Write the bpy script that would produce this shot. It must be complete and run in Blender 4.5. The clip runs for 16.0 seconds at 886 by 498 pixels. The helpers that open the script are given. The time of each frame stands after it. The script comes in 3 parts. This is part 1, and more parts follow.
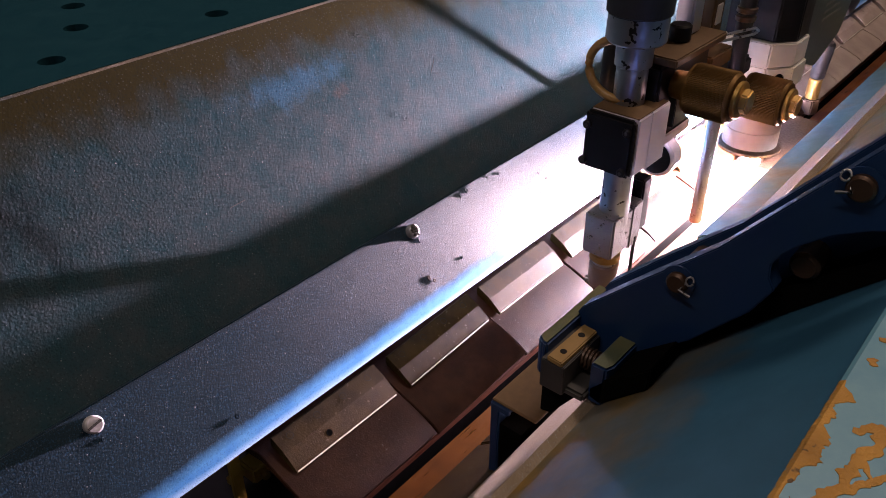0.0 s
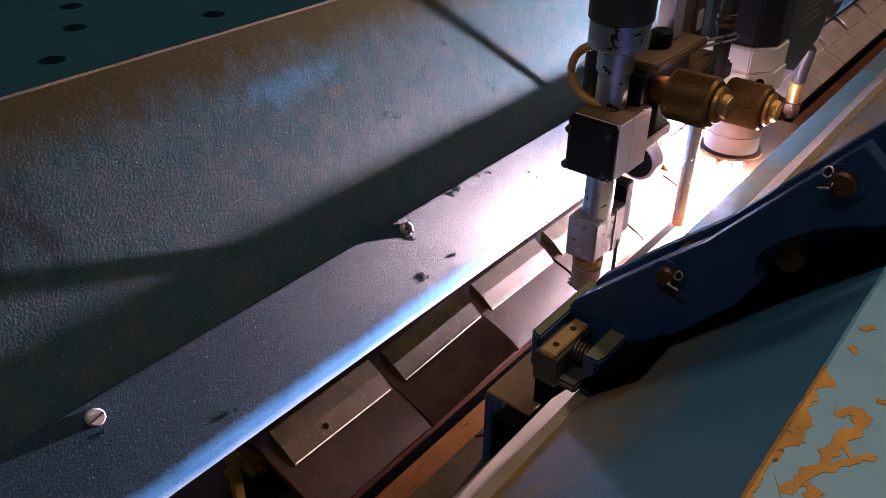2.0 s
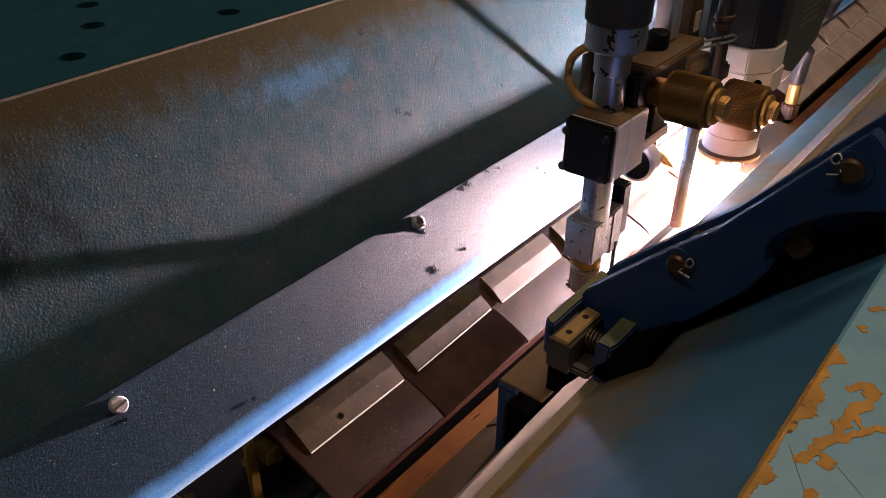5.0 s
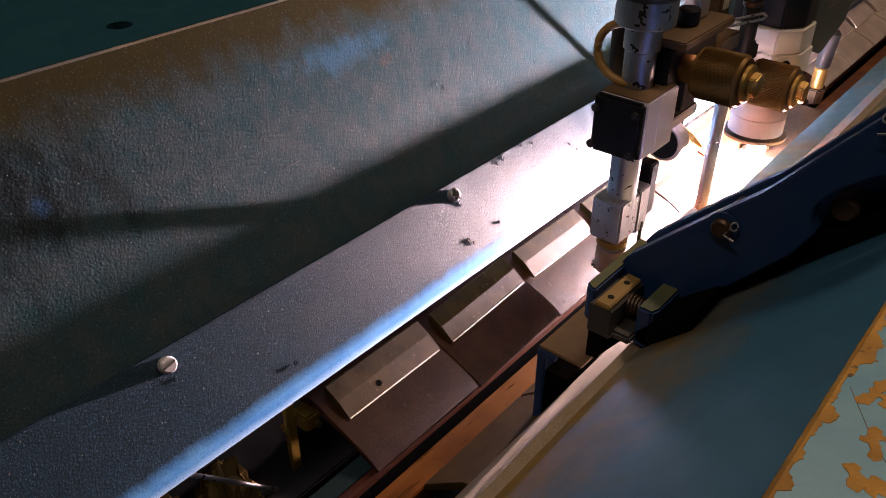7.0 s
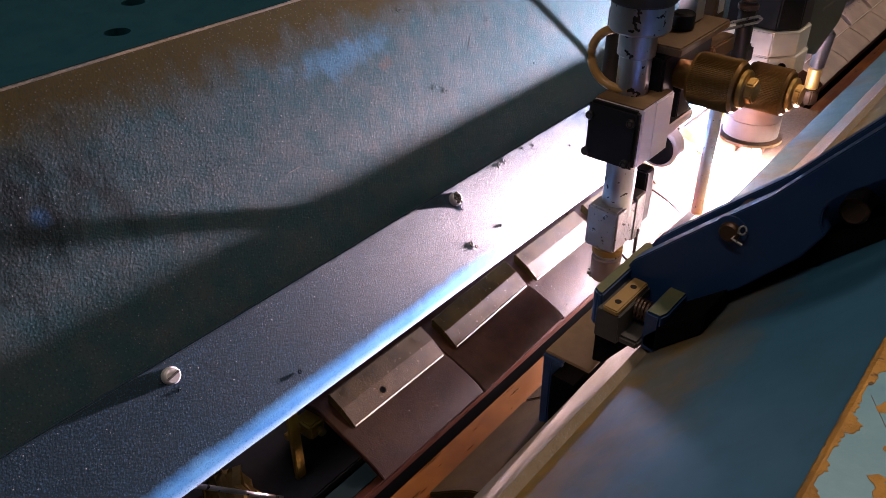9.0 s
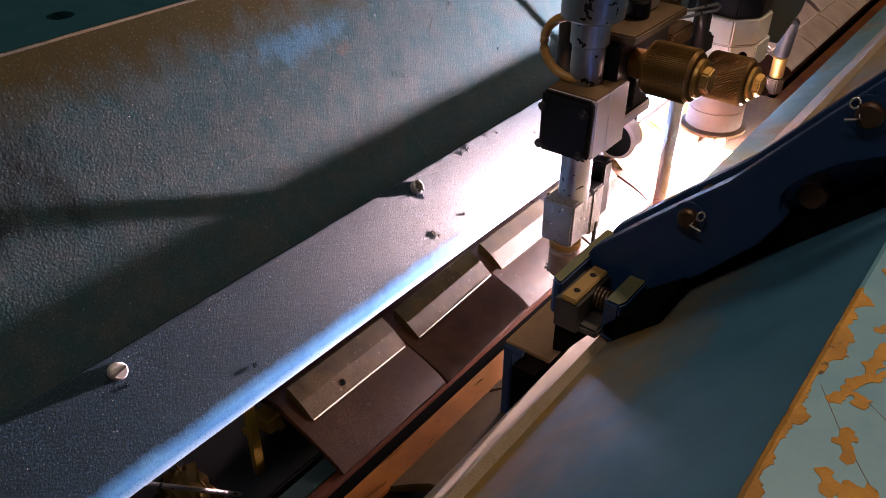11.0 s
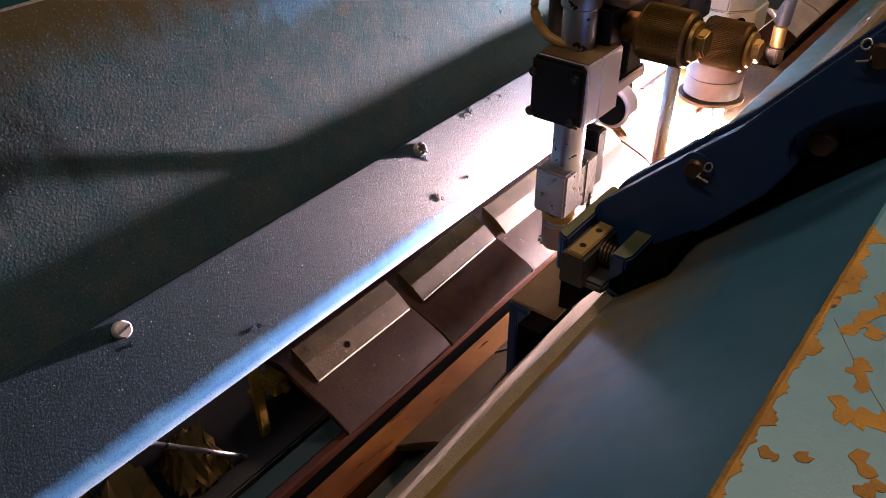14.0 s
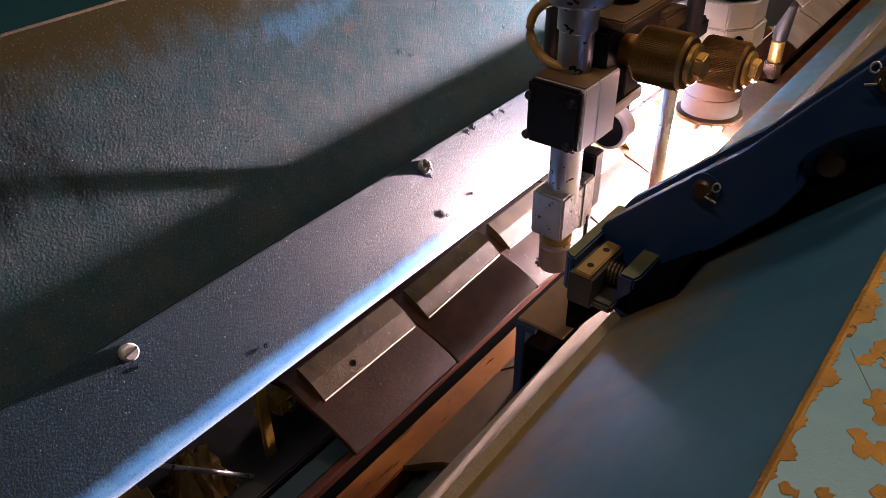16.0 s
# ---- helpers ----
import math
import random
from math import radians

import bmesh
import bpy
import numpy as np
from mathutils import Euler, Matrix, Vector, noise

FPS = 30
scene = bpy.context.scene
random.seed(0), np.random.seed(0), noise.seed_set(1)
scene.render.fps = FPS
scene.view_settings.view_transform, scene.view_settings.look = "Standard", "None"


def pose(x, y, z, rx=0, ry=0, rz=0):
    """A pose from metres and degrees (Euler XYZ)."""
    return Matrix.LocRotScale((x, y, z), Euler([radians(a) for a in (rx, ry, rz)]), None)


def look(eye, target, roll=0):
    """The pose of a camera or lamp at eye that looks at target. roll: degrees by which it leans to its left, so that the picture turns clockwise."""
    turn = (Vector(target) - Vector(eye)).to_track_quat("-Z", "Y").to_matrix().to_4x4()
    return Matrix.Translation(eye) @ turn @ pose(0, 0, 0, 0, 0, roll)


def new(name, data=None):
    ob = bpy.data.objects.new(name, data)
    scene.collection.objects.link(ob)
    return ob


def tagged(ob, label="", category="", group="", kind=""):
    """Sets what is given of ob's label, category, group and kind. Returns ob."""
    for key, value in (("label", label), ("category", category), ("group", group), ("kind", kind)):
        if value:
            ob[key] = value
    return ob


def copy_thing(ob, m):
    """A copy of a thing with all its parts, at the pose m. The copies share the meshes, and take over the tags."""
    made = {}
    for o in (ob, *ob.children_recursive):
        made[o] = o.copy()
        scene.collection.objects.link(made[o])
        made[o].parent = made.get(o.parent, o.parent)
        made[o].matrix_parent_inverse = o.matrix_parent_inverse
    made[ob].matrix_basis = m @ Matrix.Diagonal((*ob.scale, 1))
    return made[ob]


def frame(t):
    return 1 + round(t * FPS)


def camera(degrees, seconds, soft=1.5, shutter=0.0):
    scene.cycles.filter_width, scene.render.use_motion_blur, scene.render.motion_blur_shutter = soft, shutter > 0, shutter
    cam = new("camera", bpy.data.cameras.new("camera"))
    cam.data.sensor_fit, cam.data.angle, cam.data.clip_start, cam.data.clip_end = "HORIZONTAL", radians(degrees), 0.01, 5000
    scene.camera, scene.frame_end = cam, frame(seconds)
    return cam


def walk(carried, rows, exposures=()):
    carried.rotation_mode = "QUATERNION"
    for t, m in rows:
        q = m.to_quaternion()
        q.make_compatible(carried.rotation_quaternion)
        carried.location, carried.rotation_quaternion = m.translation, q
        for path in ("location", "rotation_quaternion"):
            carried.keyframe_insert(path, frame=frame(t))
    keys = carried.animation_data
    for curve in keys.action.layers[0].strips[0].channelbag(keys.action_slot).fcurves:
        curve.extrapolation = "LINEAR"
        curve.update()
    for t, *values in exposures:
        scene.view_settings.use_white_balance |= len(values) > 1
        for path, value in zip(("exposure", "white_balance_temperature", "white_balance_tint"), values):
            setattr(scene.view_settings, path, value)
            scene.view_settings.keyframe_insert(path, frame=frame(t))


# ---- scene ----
cam = camera(58.47, 16.0, soft=0.7)

# the hand-held path: seconds, eye, target, roll
PATH = [
    (0, (0.2151, -0.2948, 0.2858), (-0.0563, 0.0242, 0.0125), -0.31),
    (0.5, (0.2168, -0.2943, 0.2859), (-0.0513, 0.0288, 0.0143), -0.20),
    (1, (0.2168, -0.2949, 0.2852), (-0.0492, 0.0293, 0.0130), -0.16),
    (1.5, (0.2170, -0.3000, 0.2871), (-0.0485, 0.0247, 0.0150), 0.29),
    (2, (0.2176, -0.3029, 0.2883), (-0.0479, 0.0215, 0.0157), 0.25),
    (2.5, (0.2182, -0.3056, 0.2900), (-0.0472, 0.0198, 0.0185), 0.21),
    (3, (0.2188, -0.3076, 0.2897), (-0.0466, 0.0186, 0.0192), 0.18),
    (5.5, (0.2184, -0.3169, 0.2864), (-0.0483, 0.0068, 0.0141), -0.02),
    (6, (0.2181, -0.3219, 0.2829), (-0.0501, -0.0014, 0.0084), 0.13),
    (6.5, (0.2150, -0.3258, 0.2822), (-0.0543, -0.0075, 0.0062), 0.29),
    (7, (0.2146, -0.3288, 0.2810), (-0.0557, -0.0112, 0.0052), -0.16),
    (7.5, (0.2139, -0.3319, 0.2817), (-0.0562, -0.0143, 0.0057), -0.30),
    (8, (0.2106, -0.3320, 0.2792), (-0.0609, -0.0164, 0.0021), -0.60),
    (8.5, (0.2100, -0.3307, 0.2803), (-0.0608, -0.0146, 0.0032), -0.65),
    (9, (0.2085, -0.3287, 0.2818), (-0.0588, -0.0089, 0.0056), -0.53),
    (9.5, (0.2070, -0.3247, 0.2784), (-0.0559, -0.0030, 0.0002), -0.16),
    (12, (0.2144, -0.3171, 0.2758), (-0.0369, 0.0083, -0.0088), -0.05),
    (12.5, (0.2123, -0.3187, 0.2712), (-0.0380, 0.0049, -0.0162), 0.08),
    (13, (0.2106, -0.3221, 0.2692), (-0.0402, -0.0011, -0.0207), 0.05),
    (13.5, (0.2123, -0.3219, 0.2683), (-0.0397, -0.0025, -0.0223), -0.36),
    (14, (0.2131, -0.3215, 0.2673), (-0.0383, -0.0022, -0.0239), -0.51),
    (14.5, (0.2136, -0.3209, 0.2701), (-0.0375, -0.0006, -0.0203), -0.44),
    (15, (0.2122, -0.3199, 0.2715), (-0.0392, 0.0020, -0.0169), -0.38),
    (15.5, (0.2109, -0.3199, 0.2716), (-0.0406, 0.0025, -0.0162), -0.53),
    (16, (0.2084, -0.3209, 0.2713), (-0.0441, 0.0011, -0.0161), -0.72),
]
walk(cam, [(t, look(eye, target, roll)) for t, eye, target, roll in PATH],
     exposures=[(0, 0.0, 6900, 34), (3, -0.05, 7150, 33), (5.5, -0.13, 7750, 30), (8, -0.08, 7750, 30), (9, 0.2, 7000, 30), (9.6, 0.2, 7100, 30), (11.8, -0.04, 7900, 30), (16, -0.04, 7900, 30)])

# ---- world and lamps ----
world = bpy.data.worlds.new("workshop_air")
scene.world = world
world.use_nodes = True
world.node_tree.nodes["Background"].inputs[0].default_value = (0.5, 0.6, 0.75, 1)
world.node_tree.nodes["Background"].inputs[1].default_value = 0.006

# a warm and a neutral tube lamp under the workshop ceiling
for spot, watts, tint in (((0.35, 1.1, 2.28), 22.0, (1.0, 0.86, 0.66)), ((-0.1, -1.3, 2.28), 12.0, (0.95, 0.93, 0.8))):
    lamp = bpy.data.lights.new("ceiling_tube_light", "AREA")
    lamp.shape, lamp.size, lamp.size_y = "RECTANGLE", 1.2, 0.2
    lamp.energy, lamp.color = watts, tint
    new("ceiling_tube_light", lamp).matrix_world = look(spot, (0.1, 0.0, 0.0))

D = 0.1  # all lengths below are in decimetres


# ---- materials ----
def mat_base(name):
    m = bpy.data.materials.new(name)
    m.use_nodes = True
    nt = m.node_tree
    b = nt.nodes["Principled BSDF"]
    tc = nt.nodes.new("ShaderNodeTexCoord")
    return m, nt, b, tc


def noise_node(nt, tc, scale, detail=4.0, rough=0.55, stretch=None):
    n = nt.nodes.new("ShaderNodeTexNoise")
    n.inputs["Scale"].default_value, n.inputs["Detail"].default_value, n.inputs["Roughness"].default_value = scale, detail, rough
    if stretch:
        mp = nt.nodes.new("ShaderNodeMapping")
        mp.inputs["Scale"].default_value = stretch
        nt.links.new(tc.outputs["Object"], mp.inputs["Vector"])
        nt.links.new(mp.outputs["Vector"], n.inputs["Vector"])
    else:
        nt.links.new(tc.outputs["Object"], n.inputs["Vector"])
    return n.outputs["Fac"]


def ramp(nt, fac, stops):
    r = nt.nodes.new("ShaderNodeValToRGB")
    e = r.color_ramp.elements
    while len(e) < len(stops):
        e.new(0.5)
    for el, (p, c) in zip(e, stops):
        el.position = p
        el.color = (c, c, c, 1) if isinstance(c, (int, float)) else (*c, 1)
    nt.links.new(fac, r.inputs["Fac"])
    return r.outputs["Color"]


def mix(nt, fac, a, b):
    n = nt.nodes.new("ShaderNodeMix")
    n.data_type = "RGBA"
    for sock, v in ((n.inputs[0], fac), (n.inputs[6], a), (n.inputs[7], b)):
        if isinstance(v, (int, float)):
            sock.default_value = v
        elif isinstance(v, tuple):
            sock.default_value = (*v, 1)
        else:
            nt.links.new(v, sock)
    return n.outputs[2]


def bump(nt, b, heights, smooth_over=None, sleek=(1.0, 0.18)):
    """heights: pairs of a height socket and its depth in metres; smooth_over: where a film of grease levels the grain."""
    last = strong = None
    if smooth_over:
        strong = nt.nodes.new("ShaderNodeMapRange")
        nt.links.new(smooth_over, strong.inputs[0])
        strong.inputs[3].default_value, strong.inputs[4].default_value = sleek
    for h, dist in heights:
        n = nt.nodes.new("ShaderNodeBump")
        n.inputs["Strength"].default_value, n.inputs["Distance"].default_value = 1.0, dist
        nt.links.new(h, n.inputs["Height"])
        if strong:
            nt.links.new(strong.outputs[0], n.inputs["Strength"])
        if last:
            nt.links.new(last, n.inputs["Normal"])
        last = n.outputs["Normal"]
    nt.links.new(last, b.inputs["Normal"])


def wear_metal(name, col, col2, rough=0.45, metal=1.0, scale=120.0, depth=0.0002, stretch=None, spots=None, var=1.0, spec=0.5, spot_at=0.68):
    m, nt, b, tc = mat_base(name)
    big = noise_node(nt, tc, scale * 0.25, 3)
    fine = noise_node(nt, tc, scale * 4, 4, 0.65, stretch)
    c = mix(nt, ramp(nt, big, [(0.38, 0.0), (0.62, 1.0)]), col, col2)
    if spots:
        s = noise_node(nt, tc, scale * 1.5, 2)
        c = mix(nt, ramp(nt, s, [(spot_at, 0.0), (spot_at + 0.03, 1.0)]), c, spots)
    nt.links.new(c, b.inputs["Base Color"])
    b.inputs["Metallic"].default_value, b.inputs["Specular IOR Level"].default_value = metal, spec
    nt.links.new(ramp(nt, fine, [(0.3, max(rough - 0.12 * var, 0.05)), (0.75, min(rough + 0.18 * var, 1.0))]), b.inputs["Roughness"])
    bump(nt, b, [(fine, depth)])
    return m


def slope_paint(name, base, dusty, brown, grain=1700.0, depth=0.0002, rough=0.42, brown_at=(0.7, 0.8), band=None, spec=0.5, lumps=0.0003, speck=0.0, edge=None, blotches=(), sleek=(1.0, 0.18), patchy=1.0):
    """Old machine paint with orange-peel grain, dust and rusty brown wear. band: heights over which brown grease takes
    over; blotches: place, half sizes, colour and strength of single marks;
    sleek: how strong the grain is below and above the band."""
    m, nt, b, tc = mat_base(name)
    big = noise_node(nt, tc, 14.0, 5, 0.6)
    mid = noise_node(nt, tc, 75.0, 6, 0.68)
    peel = noise_node(nt, tc, grain, 2.0, 0.5)
    fine = noise_node(nt, tc, grain * 2.4, 2, 0.5)
    c = mix(nt, ramp(nt, mid, [(0.36, 0.0), (0.66, 1.0)]), base, dusty)
    c = mix(nt, ramp(nt, big, [(brown_at[0], 0.0), (brown_at[1], 1.0)]), c, brown)
    smooth_over = None
    if band:
        sep = nt.nodes.new("ShaderNodeSeparateXYZ")
        nt.links.new(tc.outputs["Object"], sep.inputs[0])

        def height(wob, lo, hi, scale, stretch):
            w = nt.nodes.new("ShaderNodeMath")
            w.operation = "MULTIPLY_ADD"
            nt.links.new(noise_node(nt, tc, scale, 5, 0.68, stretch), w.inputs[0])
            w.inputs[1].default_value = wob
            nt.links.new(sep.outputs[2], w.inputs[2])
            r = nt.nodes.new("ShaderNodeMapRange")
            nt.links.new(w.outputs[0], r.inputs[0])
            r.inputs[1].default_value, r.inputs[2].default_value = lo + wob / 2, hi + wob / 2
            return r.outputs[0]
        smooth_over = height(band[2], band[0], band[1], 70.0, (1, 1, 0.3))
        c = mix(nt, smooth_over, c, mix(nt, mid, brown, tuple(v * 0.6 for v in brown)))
        # edge: lowest strip painted paler in place of strong light
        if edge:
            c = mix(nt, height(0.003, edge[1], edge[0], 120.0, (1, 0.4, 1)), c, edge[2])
    for at, size, tint, much in blotches:
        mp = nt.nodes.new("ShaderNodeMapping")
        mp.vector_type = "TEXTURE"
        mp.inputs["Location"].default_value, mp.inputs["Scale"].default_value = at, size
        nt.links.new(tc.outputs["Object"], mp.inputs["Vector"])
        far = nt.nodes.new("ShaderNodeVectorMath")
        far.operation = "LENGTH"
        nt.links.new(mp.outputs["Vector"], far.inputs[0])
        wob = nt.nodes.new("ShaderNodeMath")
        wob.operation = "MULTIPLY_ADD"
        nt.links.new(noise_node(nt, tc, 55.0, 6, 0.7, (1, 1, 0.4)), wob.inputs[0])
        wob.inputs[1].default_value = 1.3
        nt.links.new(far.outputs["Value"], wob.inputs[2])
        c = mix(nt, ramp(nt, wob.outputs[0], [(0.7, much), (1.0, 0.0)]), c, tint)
    heights = [(mid, lumps), (peel, depth), (fine, depth * 0.35)]
    if speck:
        # dust grains: raised dots, tinted paler to paint their glint over darkened pits
        vor = nt.nodes.new("ShaderNodeTexVoronoi")
        vor.inputs["Scale"].default_value = grain * 0.62
        nt.links.new(tc.outputs["Object"], vor.inputs["Vector"])
        dots = ramp(nt, vor.outputs["Distance"], [(0.14, 1.0), (0.42, 0.0)])
        bright = ramp(nt, vor.outputs["Distance"], [(0.10, speck), (0.24, 0.0)])
        c = mix(nt, ramp(nt, peel, [(0.3, 0.45), (0.46, 0.0)]), c, tuple(v * 0.35 for v in dusty))
        c = mix(nt, bright, c, (0.34, 0.4, 0.46))
        heights.append((dots, depth * 0.25))
    nt.links.new(c, b.inputs["Base Color"])
    nt.links.new(ramp(nt, mid, [(0.3, rough - 0.08 * patchy), (0.7, rough + 0.15 * patchy)]), b.inputs["Roughness"])
    b.inputs["Specular IOR Level"].default_value = spec
    bump(nt, b, heights, smooth_over if speck else None, sleek)
    return m


def plain(name, col, rough=0.5, metal=0.0, spec=0.5):
    m, nt, b, tc = mat_base(name)
    n = noise_node(nt, tc, 260.0, 4)
    nt.links.new(mix(nt, n, tuple(v * 0.7 for v in col), tuple(min(v * 1.25, 1) for v in col)), b.inputs["Base Color"])
    b.inputs["Metallic"].default_value, b.inputs["Roughness"].default_value = metal, rough
    b.inputs["Specular IOR Level"].default_value = spec
    bump(nt, b, [(n, 0.0001)])
    return m


# the first blotch darkens the slope's near upper end
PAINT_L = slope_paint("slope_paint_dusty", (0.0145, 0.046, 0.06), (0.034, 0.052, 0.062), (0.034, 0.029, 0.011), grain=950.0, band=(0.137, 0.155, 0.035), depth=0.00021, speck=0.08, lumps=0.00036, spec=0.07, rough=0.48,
                      blotches=[((-0.09, -0.235, 0.126), (0.2, 0.17, 0.085), (0.006, 0.01, 0.013), 0.9), ((-0.0915, -0.052, 0.1352), (0.1, 0.13, 0.022), (0.022, 0.085, 0.15), 0.8),
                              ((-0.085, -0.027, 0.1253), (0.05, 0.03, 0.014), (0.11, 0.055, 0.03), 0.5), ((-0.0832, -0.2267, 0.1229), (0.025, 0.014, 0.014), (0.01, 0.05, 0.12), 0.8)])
# the edge tint puts the arc's glare into the bar's lowest strip
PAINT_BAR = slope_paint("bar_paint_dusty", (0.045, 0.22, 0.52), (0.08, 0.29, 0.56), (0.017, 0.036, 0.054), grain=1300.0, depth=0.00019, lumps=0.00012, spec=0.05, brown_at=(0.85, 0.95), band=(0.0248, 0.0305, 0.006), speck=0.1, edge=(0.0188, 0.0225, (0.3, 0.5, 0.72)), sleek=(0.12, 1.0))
PAINT_TOP = slope_paint("table_paint_teal", (0.004, 0.04, 0.06), (0.006, 0.046, 0.066), (0.01, 0.03, 0.036), depth=0.00004, brown_at=(0.75, 0.9), lumps=0.0001, spec=0.08, rough=0.6)
PAINT_R = slope_paint("slope_paint_teal", (0.19, 0.11, 0.018), (0.12, 0.085, 0.024), (0.03, 0.13, 0.22), depth=0.00003, rough=0.3, brown_at=(0.5, 0.8), band=(0.076, 0.115, 0.05), lumps=0.00003, spec=0.24, patchy=0.25)
DUST = slope_paint("dusty_bar_paint", (0.22, 0.175, 0.12), (0.27, 0.22, 0.165), (0.14, 0.1, 0.045), grain=1400.0, depth=0.0004, lumps=0.00008, spec=0.3, speck=0.9, brown_at=(0.7, 0.9))
PAINT_RTOP = slope_paint("table_paint_pale", (0.075, 0.26, 0.37), (0.12, 0.31, 0.4), (0.21, 0.35, 0.41), depth=0.00003, lumps=0.00003)
RAIL = slope_paint("guard_rail_teal", (0.05, 0.14, 0.17), (0.08, 0.16, 0.18), (0.15, 0.11, 0.045), depth=0.00003, brown_at=(0.5, 0.7), lumps=0.0001)
PAINT_ARM = slope_paint("lever_paint_blue", (0.004, 0.028, 0.1), (0.006, 0.033, 0.095), (0.02, 0.03, 0.05), depth=0.00003, brown_at=(0.66, 0.9), lumps=0.0001)
BROWN = slope_paint("bracket_paint_ochre", (0.24, 0.15, 0.05), (0.3, 0.19, 0.07), (0.12, 0.11, 0.09), depth=0.00003, lumps=0.0001)
RUST = wear_metal("bare_ochre_metal", (0.52, 0.27, 0.05), (0.3, 0.15, 0.03), 0.6, 0.1, 160, 0.0008, spots=(0.12, 0.07, 0.03))
FINGER = wear_metal("finger_steel_brown", (0.019, 0.0048, 0.0018), (0.032, 0.0105, 0.0045), 0.45, 0.0, 300, 0.00016, spec=0.08)
STRIP = wear_metal("strip_steel_dusty", (0.026, 0.0145, 0.003), (0.043, 0.025, 0.006), 0.5, 0.0, 300, 0.0002, spots=(0.09, 0.065, 0.04), spec=0.06)
COPPER = wear_metal("copper_bar", (0.1, 0.026, 0.01), (0.065, 0.017, 0.008), 0.36, 0.5, 90, 0.0002, (1, 0.08, 1))
STEEL = wear_metal("bright_steel", (0.4, 0.4, 0.41), (0.26, 0.26, 0.27), 0.38, 0.9, 150, 0.000005, spots=(0.03, 0.028, 0.028), var=0.25, spot_at=0.62)
ALU = wear_metal("milled_aluminium", (0.72, 0.72, 0.73), (0.6, 0.6, 0.62), 0.3, 0.85, 40, 0.000004, var=0.1)
BLACK = plain("black_anodised", (0.008, 0.008, 0.009), 0.45, spec=0.2)
RUBBER = plain("black_rubber", (0.015, 0.015, 0.015), 0.6)
BRASS = wear_metal("dull_brass", (0.42, 0.26, 0.08), (0.3, 0.18, 0.06), 0.42, 0.9, 120, 0.0001)
KNURL = wear_metal("knurled_brass_brown", (0.14, 0.07, 0.012), (0.09, 0.045, 0.009), 0.5, 0.6, 90, 0.0001)
HOSE = plain("tan_hose", (0.36, 0.2, 0.06), 0.45)
CERAMIC = wear_metal("ceramic_nozzle", (0.19, 0.135, 0.105), (0.14, 0.09, 0.07), 0.5, 0.0, 120, 0.0001)
DARK = plain("dark_machine_steel", (0.03, 0.03, 0.03), 0.6)
GREYWALL = plain("workshop_wall", (0.16, 0.16, 0.15), 0.9)
CONCRETE = plain("concrete_floor", (0.25, 0.24, 0.22), 0.9)
YELLOW = plain("yellow_paint", (0.3, 0.17, 0.02), 0.5)
PLASTIC = plain("crumpled_film", (0.3, 0.18, 0.055), 0.25)
OLIVE = wear_metal("greasy_olive_paint", (0.12, 0.11, 0.04), (0.07, 0.09, 0.05), 0.55, 0.0, 120, 0.0001)
ANOD = wear_metal("ground_steel", (0.88, 0.86, 0.9), (0.78, 0.77, 0.82), 0.42, 0.55, 60, 0.00001, var=0.4)
PALE = wear_metal("pale_silver_casting", (0.8, 0.77, 0.7), (0.7, 0.67, 0.6), 0.4, 0.1, 90, 0.00004)
PIN = wear_metal("brown_pin_steel", (0.085, 0.045, 0.026), (0.05, 0.03, 0.02), 0.42, 0.5, 120, 0.0001)
ORANGE = wear_metal("bright_copper", (0.3, 0.095, 0.012), (0.17, 0.05, 0.009), 0.36, 0.8, 90, 0.0002, (1, 0.08, 1))
SCREW = wear_metal("zinc_screw", (0.46, 0.46, 0.48), (0.3, 0.3, 0.32), 0.4, 0.3, 160, 0.0001)
GRIT = plain("dried_grit", (0.1, 0.11, 0.125), 0.5)
DKBROWN = plain("greasy_brown_plate", (0.13, 0.075, 0.032), 0.65)
RIM = wear_metal("worn_rim", (0.11, 0.095, 0.07), (0.07, 0.075, 0.07), 0.4, 0.4, 120, 0.0003)
NOZZLE = wear_metal("pitted_nozzle_metal", (0.4, 0.385, 0.38), (0.26, 0.25, 0.245), 0.35, 0.8, 70, 0.0006)
MANDREL = slope_paint("mandrel_paint_dark", (0.008, 0.022, 0.026), (0.012, 0.028, 0.03), (0.02, 0.018, 0.014), depth=0.00003, lumps=0.0001)
# paler copy of the finger steel paints the light on the far fingers
FINGER_FAR = wear_metal("finger_steel_far_lit", (0.3, 0.24, 0.21), (0.38, 0.31, 0.27), 0.5, 0.2, 200, 0.0002)
PLATE_GREEN = plain("dark_green_plate", (0.03, 0.05, 0.042), 0.5)
# near-black for holes and for shade painted into gaps
VOID = plain("hole_and_shade_black", (0.004, 0.004, 0.004), 0.9, spec=0.0)


def glow(name, col, strength):
    m = bpy.data.materials.new(name)
    m.use_nodes = True
    nt = m.node_tree
    nt.nodes.remove(nt.nodes["Principled BSDF"])
    e = nt.nodes.new("ShaderNodeEmission")
    e.inputs[0].default_value, e.inputs[1].default_value = (*col, 1), strength
    nt.links.new(e.outputs[0], nt.nodes["Material Output"].inputs[0])
    return m


ARC = glow("welding_arc", (1.0, 0.845, 0.925), 104000.0)
TUBE = glow("tube_light", (1.0, 0.75, 0.45), 6.0)


